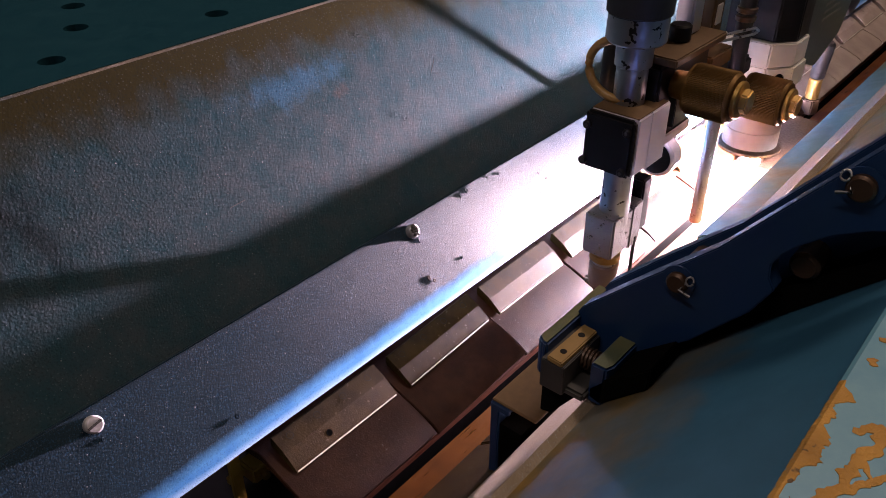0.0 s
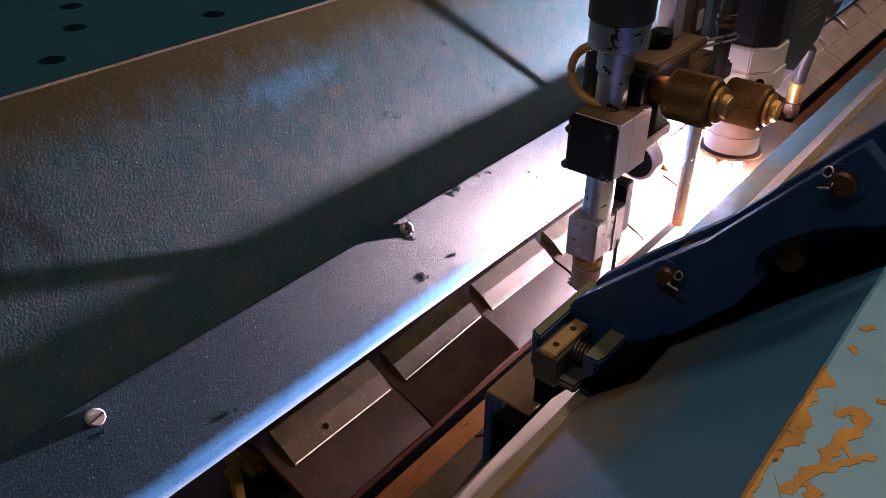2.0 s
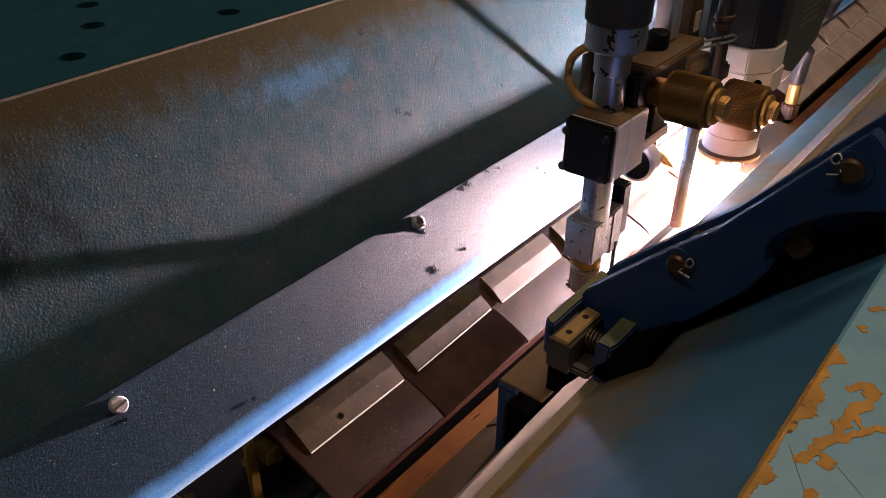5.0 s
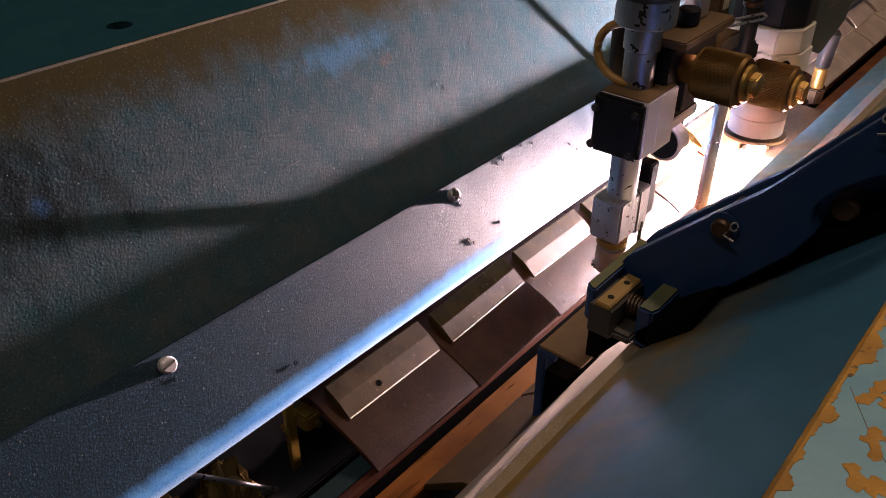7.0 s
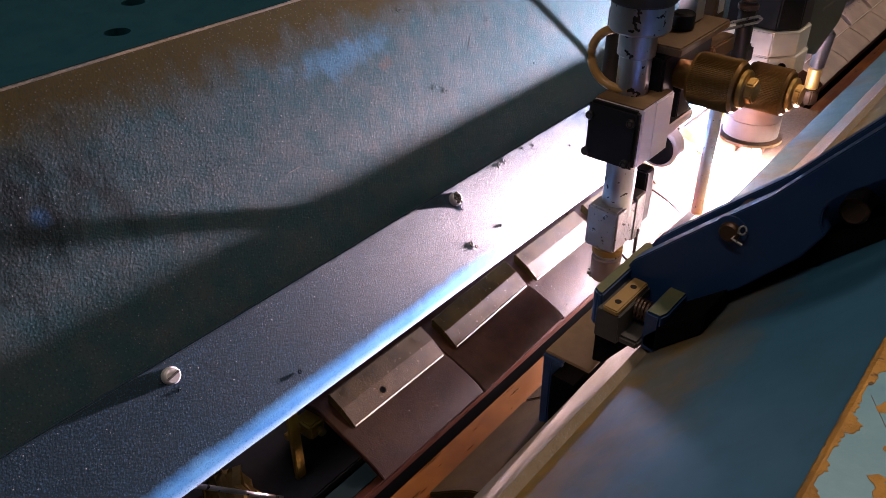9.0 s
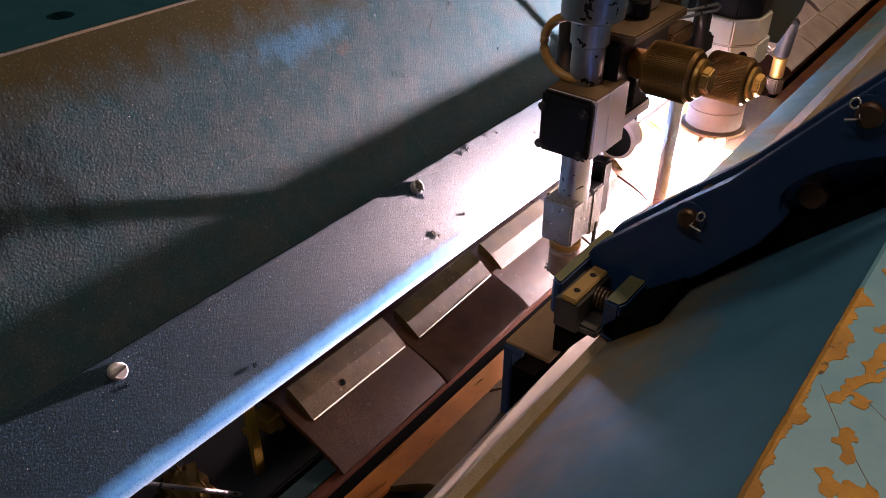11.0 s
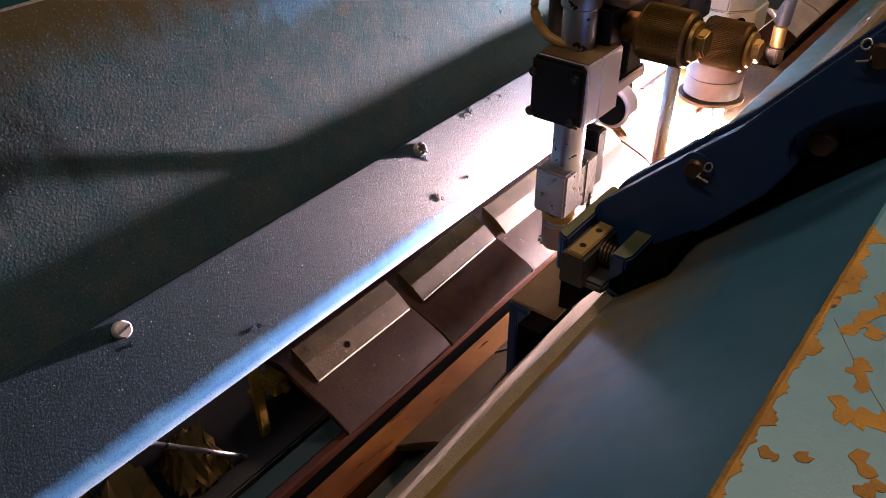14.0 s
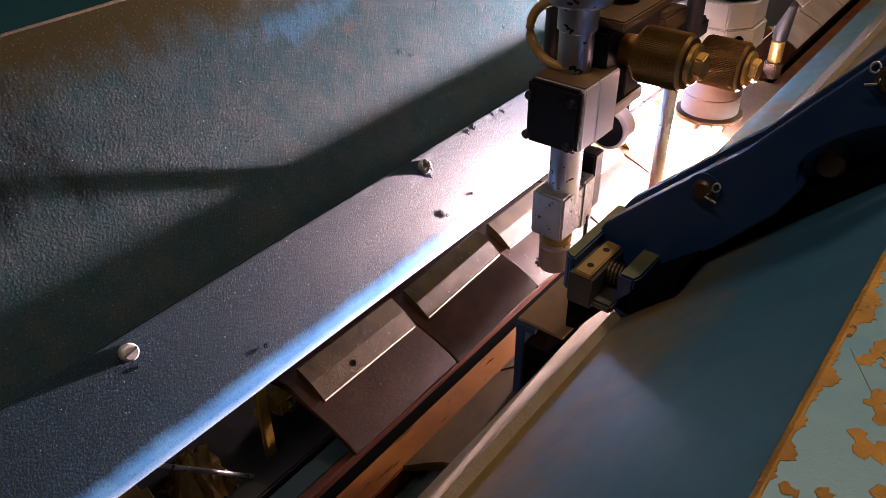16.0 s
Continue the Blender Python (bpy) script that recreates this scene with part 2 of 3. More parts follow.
# ---- builders (decimetres) ----
def link(name, bm, mat, parent=None, label="", smooth=35):
    me = bpy.data.meshes.new(name)
    bmesh.ops.recalc_face_normals(bm, faces=bm.faces)
    bmesh.ops.scale(bm, vec=(D, D, D), verts=bm.verts)
    bm.to_mesh(me)
    bm.free()
    me.materials.append(mat)
    me.shade_smooth()
    me.set_sharp_from_angle(angle=radians(smooth))
    ob = new(name, me)
    if parent is not None:
        ob.parent = parent
    if label:
        tagged(ob, label)
    return ob


part = link


def bevel(bm, w, seg=2, angle=30):
    if w:
        es = [e for e in bm.edges if len(e.link_faces) == 2 and e.calc_face_angle(0) > radians(angle)]
        bmesh.ops.bevel(bm, geom=es, offset=w, segments=seg, affect="EDGES", clamp_overlap=True)
    return bm


def prism(profile, y0, y1, bev=0.0, seg=2, axis="y"):
    """A closed outline, of (x, z) pulled along y, (x, y) along z or (y, z) along x."""
    bm = bmesh.new()

    def at(a, b, c):
        return {"y": (a, c, b), "z": (a, b, c), "x": (c, a, b)}[axis]
    lo = [bm.verts.new(at(a, b, y0)) for a, b in profile]
    hi = [bm.verts.new(at(a, b, y1)) for a, b in profile]
    n = len(profile)
    for i in range(n):
        bm.faces.new((lo[i], lo[(i + 1) % n], hi[(i + 1) % n], hi[i]))
    bm.faces.new(lo)
    bm.faces.new(hi[::-1])
    bmesh.ops.recalc_face_normals(bm, faces=bm.faces)
    return bevel(bm, bev, seg)


def block(x0, x1, y0, y1, z0, z1, bev=0.008, seg=2):
    return prism([(x0, z0), (x1, z0), (x1, z1), (x0, z1)], y0, y1, bev, seg)


def lathe(profile, origin, axis, seg=32):
    """(radius, height) pairs turned round the axis from origin."""
    bm = bmesh.new()
    q = Vector((0, 0, 1)).rotation_difference(Vector(axis).normalized()).to_matrix()
    rings = []
    for r, h in profile:
        rings.append([bm.verts.new(Vector(origin) + q @ Vector((r * math.cos(2 * math.pi * i / seg), r * math.sin(2 * math.pi * i / seg), h))) for i in range(seg)])
    for a, b in zip(rings, rings[1:]):
        for i in range(seg):
            bm.faces.new((a[i], a[(i + 1) % seg], b[(i + 1) % seg], b[i]))
    bm.faces.new(rings[0][::-1])
    bm.faces.new(rings[-1])
    return bm


def rod(origin, axis, length, r, ch=0.01, seg=28):
    return lathe([(r - ch, 0), (r, ch), (r, length - ch), (r - ch, length)], origin, axis, seg)


def tube(points, r, seg=10):
    """A round wire or hose along points."""
    bm = bmesh.new()
    pts = [Vector(p) for p in points]
    rings = []
    for i, p in enumerate(pts):
        d = (pts[min(i + 1, len(pts) - 1)] - pts[max(i - 1, 0)]).normalized()
        q = Vector((0, 0, 1)).rotation_difference(d).to_matrix()
        rings.append([bm.verts.new(p + q @ Vector((r * math.cos(2 * math.pi * k / seg), r * math.sin(2 * math.pi * k / seg), 0))) for k in range(seg)])
    for a, b in zip(rings, rings[1:]):
        for k in range(seg):
            bm.faces.new((a[k], a[(k + 1) % seg], b[(k + 1) % seg], b[k]))
    bm.faces.new(rings[0][::-1])
    bm.faces.new(rings[-1])
    return bm


def thing(name, label, category, group=""):
    return tagged(new(name), label, category, group)


def setting(name, bm, mat, label="", category=""):
    return tagged(link(name, bm, mat), label, category, kind="structure")


# ---- workshop shell ----
FLOOR = -9.0
setting("floor", block(-30, 30, -30, 40, FLOOR - 1, FLOOR, 0), CONCRETE, "grey concrete workshop floor under the machine", "floor")
setting("wall_west", block(-31, -30, -30, 40, FLOOR, 25, 0), GREYWALL, "plain grey workshop wall", "wall")
setting("wall_east", block(30, 31, -30, 40, FLOOR, 25, 0), GREYWALL, "plain grey workshop wall", "wall")
setting("wall_south", block(-31, 31, -31, -30, FLOOR, 25, 0), GREYWALL, "plain grey workshop wall", "wall")
setting("wall_north", block(-31, 31, 40, 41, FLOOR, 25, 0), GREYWALL, "plain grey workshop wall", "wall")
setting("ceiling", block(-31, 31, -31, 41, 25, 26, 0), GREYWALL, "plain workshop ceiling", "ceiling")
for x, y in ((3.5, 11.0), (-1.0, -13.0)):
    fixture = thing("ceiling_lamp", "long tube lamp hanging from the workshop ceiling", "lamp", "ceiling lamps")
    part("housing", block(x - 6, x + 6, y - 0.8, y + 0.8, 24, 25, 0.1), BLACK, fixture)
    part("diffuser", block(x - 5.6, x + 5.6, y - 0.5, y + 0.5, 23.7, 24, 0.05), TUBE, fixture)

Y0, Y1 = -9.0, 16.0   # the machine's length

# ---- left clamping beam ----
def left_beam():
    t = thing("clamping_beam", "blue-grey painted steel beam with sloped pitted face and slotted screws", "machine beam", "clamping beams")
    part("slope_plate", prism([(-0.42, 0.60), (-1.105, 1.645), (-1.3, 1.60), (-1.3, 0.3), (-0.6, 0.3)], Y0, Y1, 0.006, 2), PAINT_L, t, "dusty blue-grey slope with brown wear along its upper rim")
    top = part("table_plate", prism([(-1.112, 1.648), (-8.0, 1.648), (-8.0, 1.3), (-1.25, 1.3)], Y0, Y1, 0.01, 2), PAINT_TOP, t, "dark teal flat table top with drilled holes")
    part("rim", prism([(-1.1005, 1.640), (-1.106, 1.6495), (-1.113, 1.650), (-1.116, 1.6485), (-1.11, 1.645)], Y0, Y1, 0.0), RIM, t, "worn bright rim")
    part("pedestal", block(-7.5, -2.0, Y0 + 1, Y1 - 1, FLOOR, 1.28, 0.02), PAINT_TOP, t)
    part("web", block(-2.05, -1.2, Y0 + 0.5, Y1 - 0.5, -1.0, 1.28, 0.02), DARK, t)
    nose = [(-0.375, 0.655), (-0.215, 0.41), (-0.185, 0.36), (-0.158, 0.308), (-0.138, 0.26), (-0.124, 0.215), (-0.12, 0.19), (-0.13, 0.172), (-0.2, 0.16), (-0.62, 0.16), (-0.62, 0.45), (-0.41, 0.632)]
    part("clamp_bar", prism(nose, Y0 + 0.02, Y1 - 0.02, 0.006, 2), PAINT_BAR, t, "grey-blue clamp bar with blue lower edge, painted paler for the arc light")
    return t


def slotted_screw():
    """A cheese-head screw at the origin, head towards +z, slot along x."""
    t = lathe([(0.0365, -0.02), (0.0365, 0.018), (0.03, 0.026), (0.004, 0.026)], (0, 0, 0), (0, 0, 1), 20)
    return t


left = left_beam()


def add_screw(parent, x, y, z, normal, slot, lift=0.0):
    x, y, z = Vector((x, y, z)) + Vector(normal) * lift
    head = part("screw", slotted_screw(), SCREW, parent, "slotted steel screw head")
    head.matrix_local = Matrix.Translation((x * D, y * D, z * D)) @ Vector((0, 0, 1)).rotation_difference(Vector(normal)).to_matrix().to_4x4() @ pose(0, 0, 0, 0, 0, slot)
    cut = part("slot", block(-0.031, 0.031, -0.005, 0.005, 0.0255, 0.0275, 0), DARK, head)
    if lift:
        part("screw_shank", rod((0, 0, -lift - 0.02), (0, 0, 1), lift + 0.01, 0.026, 0.002, 16), SCREW, head)
    return head


def crust(parent, x, y, z, seed):
    """A ragged crust of weld spatter."""
    rnd = random.Random(seed)
    bm = bmesh.new()
    for k in range(11):
        a, r = rnd.uniform(0, 6.28), rnd.uniform(0.0, 0.032)
        ball = bmesh.ops.create_icosphere(bm, subdivisions=1, radius=rnd.uniform(0.008, 0.016))["verts"]
        off = Vector((x - 0.545 * r * math.cos(a) + rnd.uniform(0.0, 0.02), y + r * math.sin(a), z + 0.838 * r * math.cos(a) + rnd.uniform(0, 0.014)))
        for v in ball:
            v.co = v.co * rnd.uniform(0.7, 1.3) + off
    part("spatter_crust", bm, RIM, parent, "crusty weld spatter", 20)


for y, s in ((-2.148, 100), (-0.29, 20), (3.45, 10), (5.3, 75)):
    add_screw(left, -0.325, y, 0.605, (0.838, 0, 0.545), s)
add_screw(left, -0.325, 1.77, 0.605, (0.838, 0, 0.545), 60, 0.1)   # half unscrewed
crust(left, -0.308, -0.29, 0.618, 4)

def pit(parent, x, y, z, r, normal, seed, mat, stretch=1.0):
    """A ragged crater or scab in the paint."""
    rnd = random.Random(seed)
    bm = bmesh.new()
    q = Vector((0, 0, 1)).rotation_difference(Vector(normal)).to_matrix()
    n = 12
    rings = []
    for k, (f, h) in enumerate(((0.8, -0.003), (0.6, 0.0018), (0.42, 0.001), (0.22, -0.001))):
        rings.append([bm.verts.new(Vector((x, y, z)) + q @ Vector((r * f * rnd.uniform(0.75, 1.25) * math.cos(6.283 * i / n), stretch * r * f * rnd.uniform(0.75, 1.25) * math.sin(6.283 * i / n), h * rnd.uniform(0.3, 1.4) if k else h))) for i in range(n)])
    for a, b in zip(rings, rings[1:]):
        for i in range(n):
            bm.faces.new((a[i], a[(i + 1) % n], b[(i + 1) % n], b[i]))
    bm.faces.new(rings[-1])
    part("paint_pit", bm, mat, parent, smooth=60)


BAR_N, SLOPE_N = (0.838, 0, 0.545), (0.836, 0, 0.548)
for k, (x, y, z, r) in enumerate(((-0.357, 0.214, 0.633, 0.022), (-0.352, 0.155, 0.625, 0.02), (-0.362, 0.409, 0.640, 0.012), (-0.351, 0.513, 0.622, 0.012), (-0.189, -0.316, 0.374, 0.02),
                                  (-0.172, -0.287, 0.348, 0.014), (-0.184, -0.038, 0.366, 0.012), (-0.30, -0.262, 0.545, 0.018), (-0.315, -0.30, 0.57, 0.014), (-0.295, -2.14, 0.537, 0.011),
                                  (-0.28, 0.85, 0.514, 0.01), (-0.25, 0.9, 0.468, 0.01), (-0.22, 0.8, 0.42, 0.008), (-0.17, -1.62, 0.345, 0.014))):
    pit(left, x, y, z, r, BAR_N, k, DARK if k in (4, 5, 10, 11, 12) else PAINT_BAR, 0.8)
for k, (x, y, r, s) in enumerate(((-0.656, 0.943, 0.025, 1), (-0.859, 0.7, 0.02, 2.5), (-0.726, 0.011, 0.03, 2.0), (-0.70, 0.08, 0.02, 2), (-0.987, 0.014, 0.025, 2), (-0.95, 0.08, 0.018, 1), (-0.694, -0.926, 0.016, 2))):
    pit(left, x, y, 0.60 - (x + 0.42) * 1.5255 + 0.001, r * 0.6, SLOPE_N, 40 + k, PAINT_L, s)
for k, (x0, y0, x1, y1, w) in enumerate(((-0.80, 0.42, -0.835, 0.49, 0.007), (-0.683, -1.15, -0.686, -1.06, 0.004))):
    ends = [Vector((x, y, 0.60 - (x + 0.42) * 1.5255 - 0.0004)) for x, y in ((x0, y0), (x1, y1))]
    part("scratch", tube([ends[0], (ends[0] + ends[1]) / 2 + Vector((0.0, 0.0, 0.0)), ends[1]], 0.0016, 6), DARK, left)

# bores through the left table
def bore(ob, spots, r, z0, z1):
    bm = bmesh.new()
    for x, y in spots:
        one = lathe([(r, z0), (r, z1)], (x, y, 0), (0, 0, 1), 28)
        me = bpy.data.meshes.new("cutter")
        one.to_mesh(me)
        one.free()
        bm.from_mesh(me)
        bpy.data.meshes.remove(me)
    cutter = link("cutter", bm, VOID)
    mod = ob.modifiers.new("bores", "BOOLEAN")
    mod.operation, mod.object, mod.solver = "DIFFERENCE", cutter, "EXACT"
    bpy.context.view_layer.update()
    done = bpy.data.meshes.new_from_object(ob.evaluated_get(bpy.context.evaluated_depsgraph_get()))
    ob.modifiers.clear()
    done.shade_flat()
    ob.data = done
    bpy.data.objects.remove(cutter)


table = [o for o in left.children if o.name.startswith("table_plate")][0]
bore(table, ((-1.37, -1.48), (-1.73, -1.17), (-1.385, -0.585), (-2.09, -0.99), (-1.39, 0.4), (-1.74, -0.27), (-2.1, -0.1), (-1.37, -2.4), (-1.73, -2.1)), 0.06, 1.38, 1.8)


# ---- right clamping beam ----
def right_beam():
    t = thing("clamping_beam", "teal painted steel beam, greasy brown slope, chipped table edge", "machine beam", "clamping beams")
    part("slope_plate", prism([(1.13, 0.64), (1.955, 1.50), (2.2, 1.45), (2.2, 0.2), (1.4, 0.2)], Y0, Y1, 0.006), PAINT_R, t, "teal slope smeared with brown grease")
    part("table_plate", prism([(1.952, 1.503), (1.957, 1.538), (1.968, 1.548), (8.0, 1.548), (8.0, 1.2), (2.1, 1.2)], Y0, Y1, 0.0), PAINT_RTOP, t, "pale blue table top with chipped ochre patches")
    part("pedestal", block(2.6, 7.5, Y0 + 1, Y1 - 1, FLOOR, 1.18, 0.02), PAINT_TOP, t)
    part("web", block(2.0, 2.65, Y0 + 0.5, Y1 - 0.5, -1.0, 1.18, 0.02), DARK, t)
    # coloured darker than the bar face to cut arc light bounced onto the fingers
    under = [(0.904, 0.385), (0.885, 0.335), (0.87, 0.26), (0.885, 0.2), (0.93, 0.17), (1.3, 0.17), (1.3, 0.385)]
    part("underside", prism(under, Y0 + 0.03, Y1 - 0.03, 0.004), OLIVE, t, "olive underside of the bar, darkened to bounce less light")
    nose = [(1.104, 0.672), (0.912, 0.405), (0.904, 0.388), (1.4, 0.388), (1.4, 0.45), (1.122, 0.658)]
    part("clamp_bar", prism(nose, Y0 + 0.02, Y1 - 0.02, 0.003), DUST, t, "pale dusty clamp bar under the slope")
    part("guard_rail", prism([(0.672, 0.25), (0.68, 0.262), (0.9, 0.36), (0.9, 0.31), (0.7, 0.22), (0.68, 0.225)], 1.2, Y1 - 0.1, 0.004), RAIL, t, "worn teal guard rail along the bar")
    return t


right = right_beam()


def flake(parent, x0, y0, x1, y1, w, seed, z=1.5485):
    """A patch of bare ochre metal with a ragged outline where the paint has come off, along a line of half width w."""
    rnd = random.Random(seed)
    a, b = Vector((x0, y0)), Vector((x1, y1))
    d = b - a
    long = d.length
    d = d.normalized() if long > 1e-4 else Vector((1, 0))
    s = Vector((-d.y, d.x))
    n = max(8, int(long / 0.008))
    ring = []
    for side in (1, -1):
        for i in range(n + 1):
            f = (i if side == 1 else n - i) / n
            round_off = math.sqrt(max(0.0, 1 - (2 * f - 1) ** 6))
            ring.append(a - d * w * 0.6 + d * (long + 1.2 * w) * f + s * side * w * (0.12 + 0.88 * round_off) * (1 + 0.35 * math.sin(f * 9 + seed + side) + rnd.uniform(-0.3, 0.3)))
    bm = bmesh.new()
    mid = sum(ring, Vector((0, 0))) / len(ring)
    low = [bm.verts.new((p.x, p.y, z)) for p in ring]
    top = [bm.verts.new((p.x + (mid.x - p.x) * 0.05, p.y + (mid.y - p.y) * 0.05, z + 0.0012 + 0.00002 * seed)) for p in ring]
    for i in range(len(ring)):
        bm.faces.new((low[i], low[(i + 1) % len(ring)], top[(i + 1) % len(ring)], top[i]))
    bm.faces.new(top)
    part("paint_chip", bm, RUST, parent)


CHIPS = [(2.072, -1.770, 2.096, -1.861, 0.012), (2.059, -1.821, 2.092, -1.785, 0.009), (2.071, -1.908, 2.093, -1.963, 0.017), (2.114, -1.947, 2.152, -1.909, 0.024),
         (2.055, -2.093, 2.063, -2.098, 0.015), (1.995, -2.125, 2.019, -2.128, 0.012), (2.134, -2.024, 2.159, -2.067, 0.015), (2.185, -2.077, 2.158, -2.113, 0.015)]
CHIPS += [(2.039, -1.399, 2.080, -1.349, 0.014), (2.080, -1.349, 2.095, -1.404, 0.018), (2.092, -1.395, 2.063, -1.516, 0.015), (2.063, -1.516, 2.062, -1.568, 0.016)]
CHIPS += [(2.064, -1.576, 2.020, -1.707, 0.014), (2.069, -1.591, 2.103, -1.534, 0.011), (2.103, -1.534, 2.144, -1.480, 0.010), (2.061, -1.655, 2.078, -1.684, 0.017)]
CHIPS += [(2.072, -1.467, 2.105, -1.522, 0.006), (2.102, -1.295, 2.121, -1.279, 0.008), (1.996, -1.118, 2.002, -1.141, 0.010), (1.991, -1.028, 2.017, -0.999, 0.010)]
for k, c in enumerate(CHIPS):
    flake(right, *c, k)


def edge_chips(parent):
    """The worn bare edge of the right table, one ragged strip."""
    rnd = random.Random(4)
    bm = bmesh.new()
    rows = []
    n = 420
    for i in range(n):
        y = -3.6 + 2.36 * i / (n - 1)
        w = 0.005 + 0.004 * math.sin(y * 31) + 0.006 * math.sin(y * 77 + 1) + 0.005 * rnd.uniform(-1, 1)
        for c, h, s in ((-1.50, 0.034, 0.08), (-1.30, 0.03, 0.03), (-1.80, 0.02, 0.04), (-2.05, 0.022, 0.025), (-2.3, 0.02, 0.05)):
            w += h * math.exp(-((y - c) / s) ** 2)
        w = max(w, 0.004)
        if y > -1.27:
            w *= (-1.24 - y) / 0.03
        d = 0.004 * rnd.uniform(0, 1)
        rows.append([bm.verts.new(p) for p in ((1.9495 + d, y, 1.4985), (1.9545 + d, y, 1.539), (1.967, y, 1.5497), (1.968 + w, y, 1.5497), (1.970 + w, y, 1.5478))])
    for a, b in zip(rows, rows[1:]):
        for k in range(4):
            bm.faces.new((a[k], a[k + 1], b[k + 1], b[k]))
    part("worn_or_lit_edge", bm, RUST, parent, "bare ochre worn edge")


edge_chips(right)
for pts in (((1.99, -1.671), (2.055, -1.773), (2.127, -1.869), (2.2, -1.96)), ((2.081, -1.659), (2.144, -1.707), (2.22, -1.77))):
    part("paint_crack", tube([(x, y, 1.5482) for x, y in pts], 0.0008, 6), DKBROWN, right)


# ---- clamp fingers ----
def left_finger(leaf, strip):
    t = thing("clamp_finger", "brown steel clamp finger with riveted pressure strip", "clamp finger", "left clamp fingers")
    top = [(-0.30, 0.03), (-0.16, 0.05), (-0.05, 0.0), (0.0, -0.02), (0.05, -0.036), (0.1, -0.054), (0.15, -0.074), (0.19, -0.092), (0.225, -0.11), (0.262, -0.138)]
    low = [(0.25, -0.16), (0.2, -0.135), (0.1, -0.085), (0.0, -0.055), (-0.16, 0.0), (-0.30, -0.02)]
    part("leaf", prism(top + low, -0.768, 0.0, 0.004), leaf, t)
    # shank coloured near-black to put shade into the gap behind the strip
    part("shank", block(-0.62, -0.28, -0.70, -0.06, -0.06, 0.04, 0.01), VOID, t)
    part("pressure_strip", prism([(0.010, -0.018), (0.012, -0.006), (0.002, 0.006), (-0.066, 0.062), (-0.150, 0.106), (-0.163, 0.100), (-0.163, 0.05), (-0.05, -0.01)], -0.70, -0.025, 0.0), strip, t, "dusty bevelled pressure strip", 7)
    # pale rod stands in for the highlight on the strip's lower bevel
    part("worn_or_lit_edge", rod((0.0105, -0.695, -0.006), (0, 1, 0), 0.665, 0.0045, 0.001, 8), PALE, t, "pale lower edge line painting the arc's highlight")
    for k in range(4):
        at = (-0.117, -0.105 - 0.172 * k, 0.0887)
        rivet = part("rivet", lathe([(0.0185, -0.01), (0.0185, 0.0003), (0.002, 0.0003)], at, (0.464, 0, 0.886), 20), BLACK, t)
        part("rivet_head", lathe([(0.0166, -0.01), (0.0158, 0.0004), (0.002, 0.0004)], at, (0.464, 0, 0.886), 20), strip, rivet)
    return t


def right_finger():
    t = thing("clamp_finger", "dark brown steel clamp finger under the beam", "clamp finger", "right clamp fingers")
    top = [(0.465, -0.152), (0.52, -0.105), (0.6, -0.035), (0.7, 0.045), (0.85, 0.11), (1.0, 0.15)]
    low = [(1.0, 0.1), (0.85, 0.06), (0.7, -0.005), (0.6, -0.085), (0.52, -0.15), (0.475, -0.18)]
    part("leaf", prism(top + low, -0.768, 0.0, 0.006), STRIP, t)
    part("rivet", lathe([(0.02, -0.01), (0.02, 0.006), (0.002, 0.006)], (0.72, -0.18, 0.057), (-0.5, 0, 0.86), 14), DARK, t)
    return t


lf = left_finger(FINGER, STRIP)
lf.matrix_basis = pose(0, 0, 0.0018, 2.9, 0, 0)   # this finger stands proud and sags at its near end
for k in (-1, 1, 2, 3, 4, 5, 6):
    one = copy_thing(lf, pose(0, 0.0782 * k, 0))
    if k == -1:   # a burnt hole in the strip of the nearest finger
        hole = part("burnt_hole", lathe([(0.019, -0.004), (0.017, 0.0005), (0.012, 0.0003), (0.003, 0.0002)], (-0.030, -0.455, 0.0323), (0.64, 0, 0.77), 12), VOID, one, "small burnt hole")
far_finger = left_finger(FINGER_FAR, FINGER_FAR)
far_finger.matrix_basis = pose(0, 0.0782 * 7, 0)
tagged(far_finger, "steel clamp finger tinted paler as if lit, with riveted pressure strip")
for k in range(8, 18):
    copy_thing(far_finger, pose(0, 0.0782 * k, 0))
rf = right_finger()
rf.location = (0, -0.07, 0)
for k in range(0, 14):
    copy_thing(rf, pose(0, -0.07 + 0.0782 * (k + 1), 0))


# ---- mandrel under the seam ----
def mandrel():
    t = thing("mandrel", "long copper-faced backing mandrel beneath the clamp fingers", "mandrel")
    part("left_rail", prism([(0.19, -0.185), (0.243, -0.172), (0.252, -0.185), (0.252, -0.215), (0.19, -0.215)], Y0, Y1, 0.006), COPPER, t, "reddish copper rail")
    # black block paints the shade in the gap between the rails
    part("rail_gap_shade", block(0.19, 0.236, Y0 + 0.01, Y1 - 0.01, -0.42, -0.217, 0.002), VOID, t, "near-black block standing in for the shade between the rails")
    part("right_rail", prism([(0.325, -0.19), (0.331, -0.175), (0.466, -0.168), (0.472, -0.19), (0.472, -0.42), (0.325, -0.42)], Y0, Y1, 0.005), ORANGE, t, "bright orange copper rail")
    part("body", prism([(0.185, -0.2), (0.05, -0.24), (-0.10, -0.62), (-0.12, -2.0), (0.86, -2.0), (0.86, -0.62), (0.62, -0.27), (0.48, -0.27), (0.48, -0.425), (0.185, -0.425)], Y0, Y1, 0.01), MANDREL, t, "dark blue mandrel body")
    part("base", block(-1.9, 2.6, Y0 + 1, Y1 - 1, FLOOR, -2.0, 0.05), DARK, t)
    return t


mandrel()


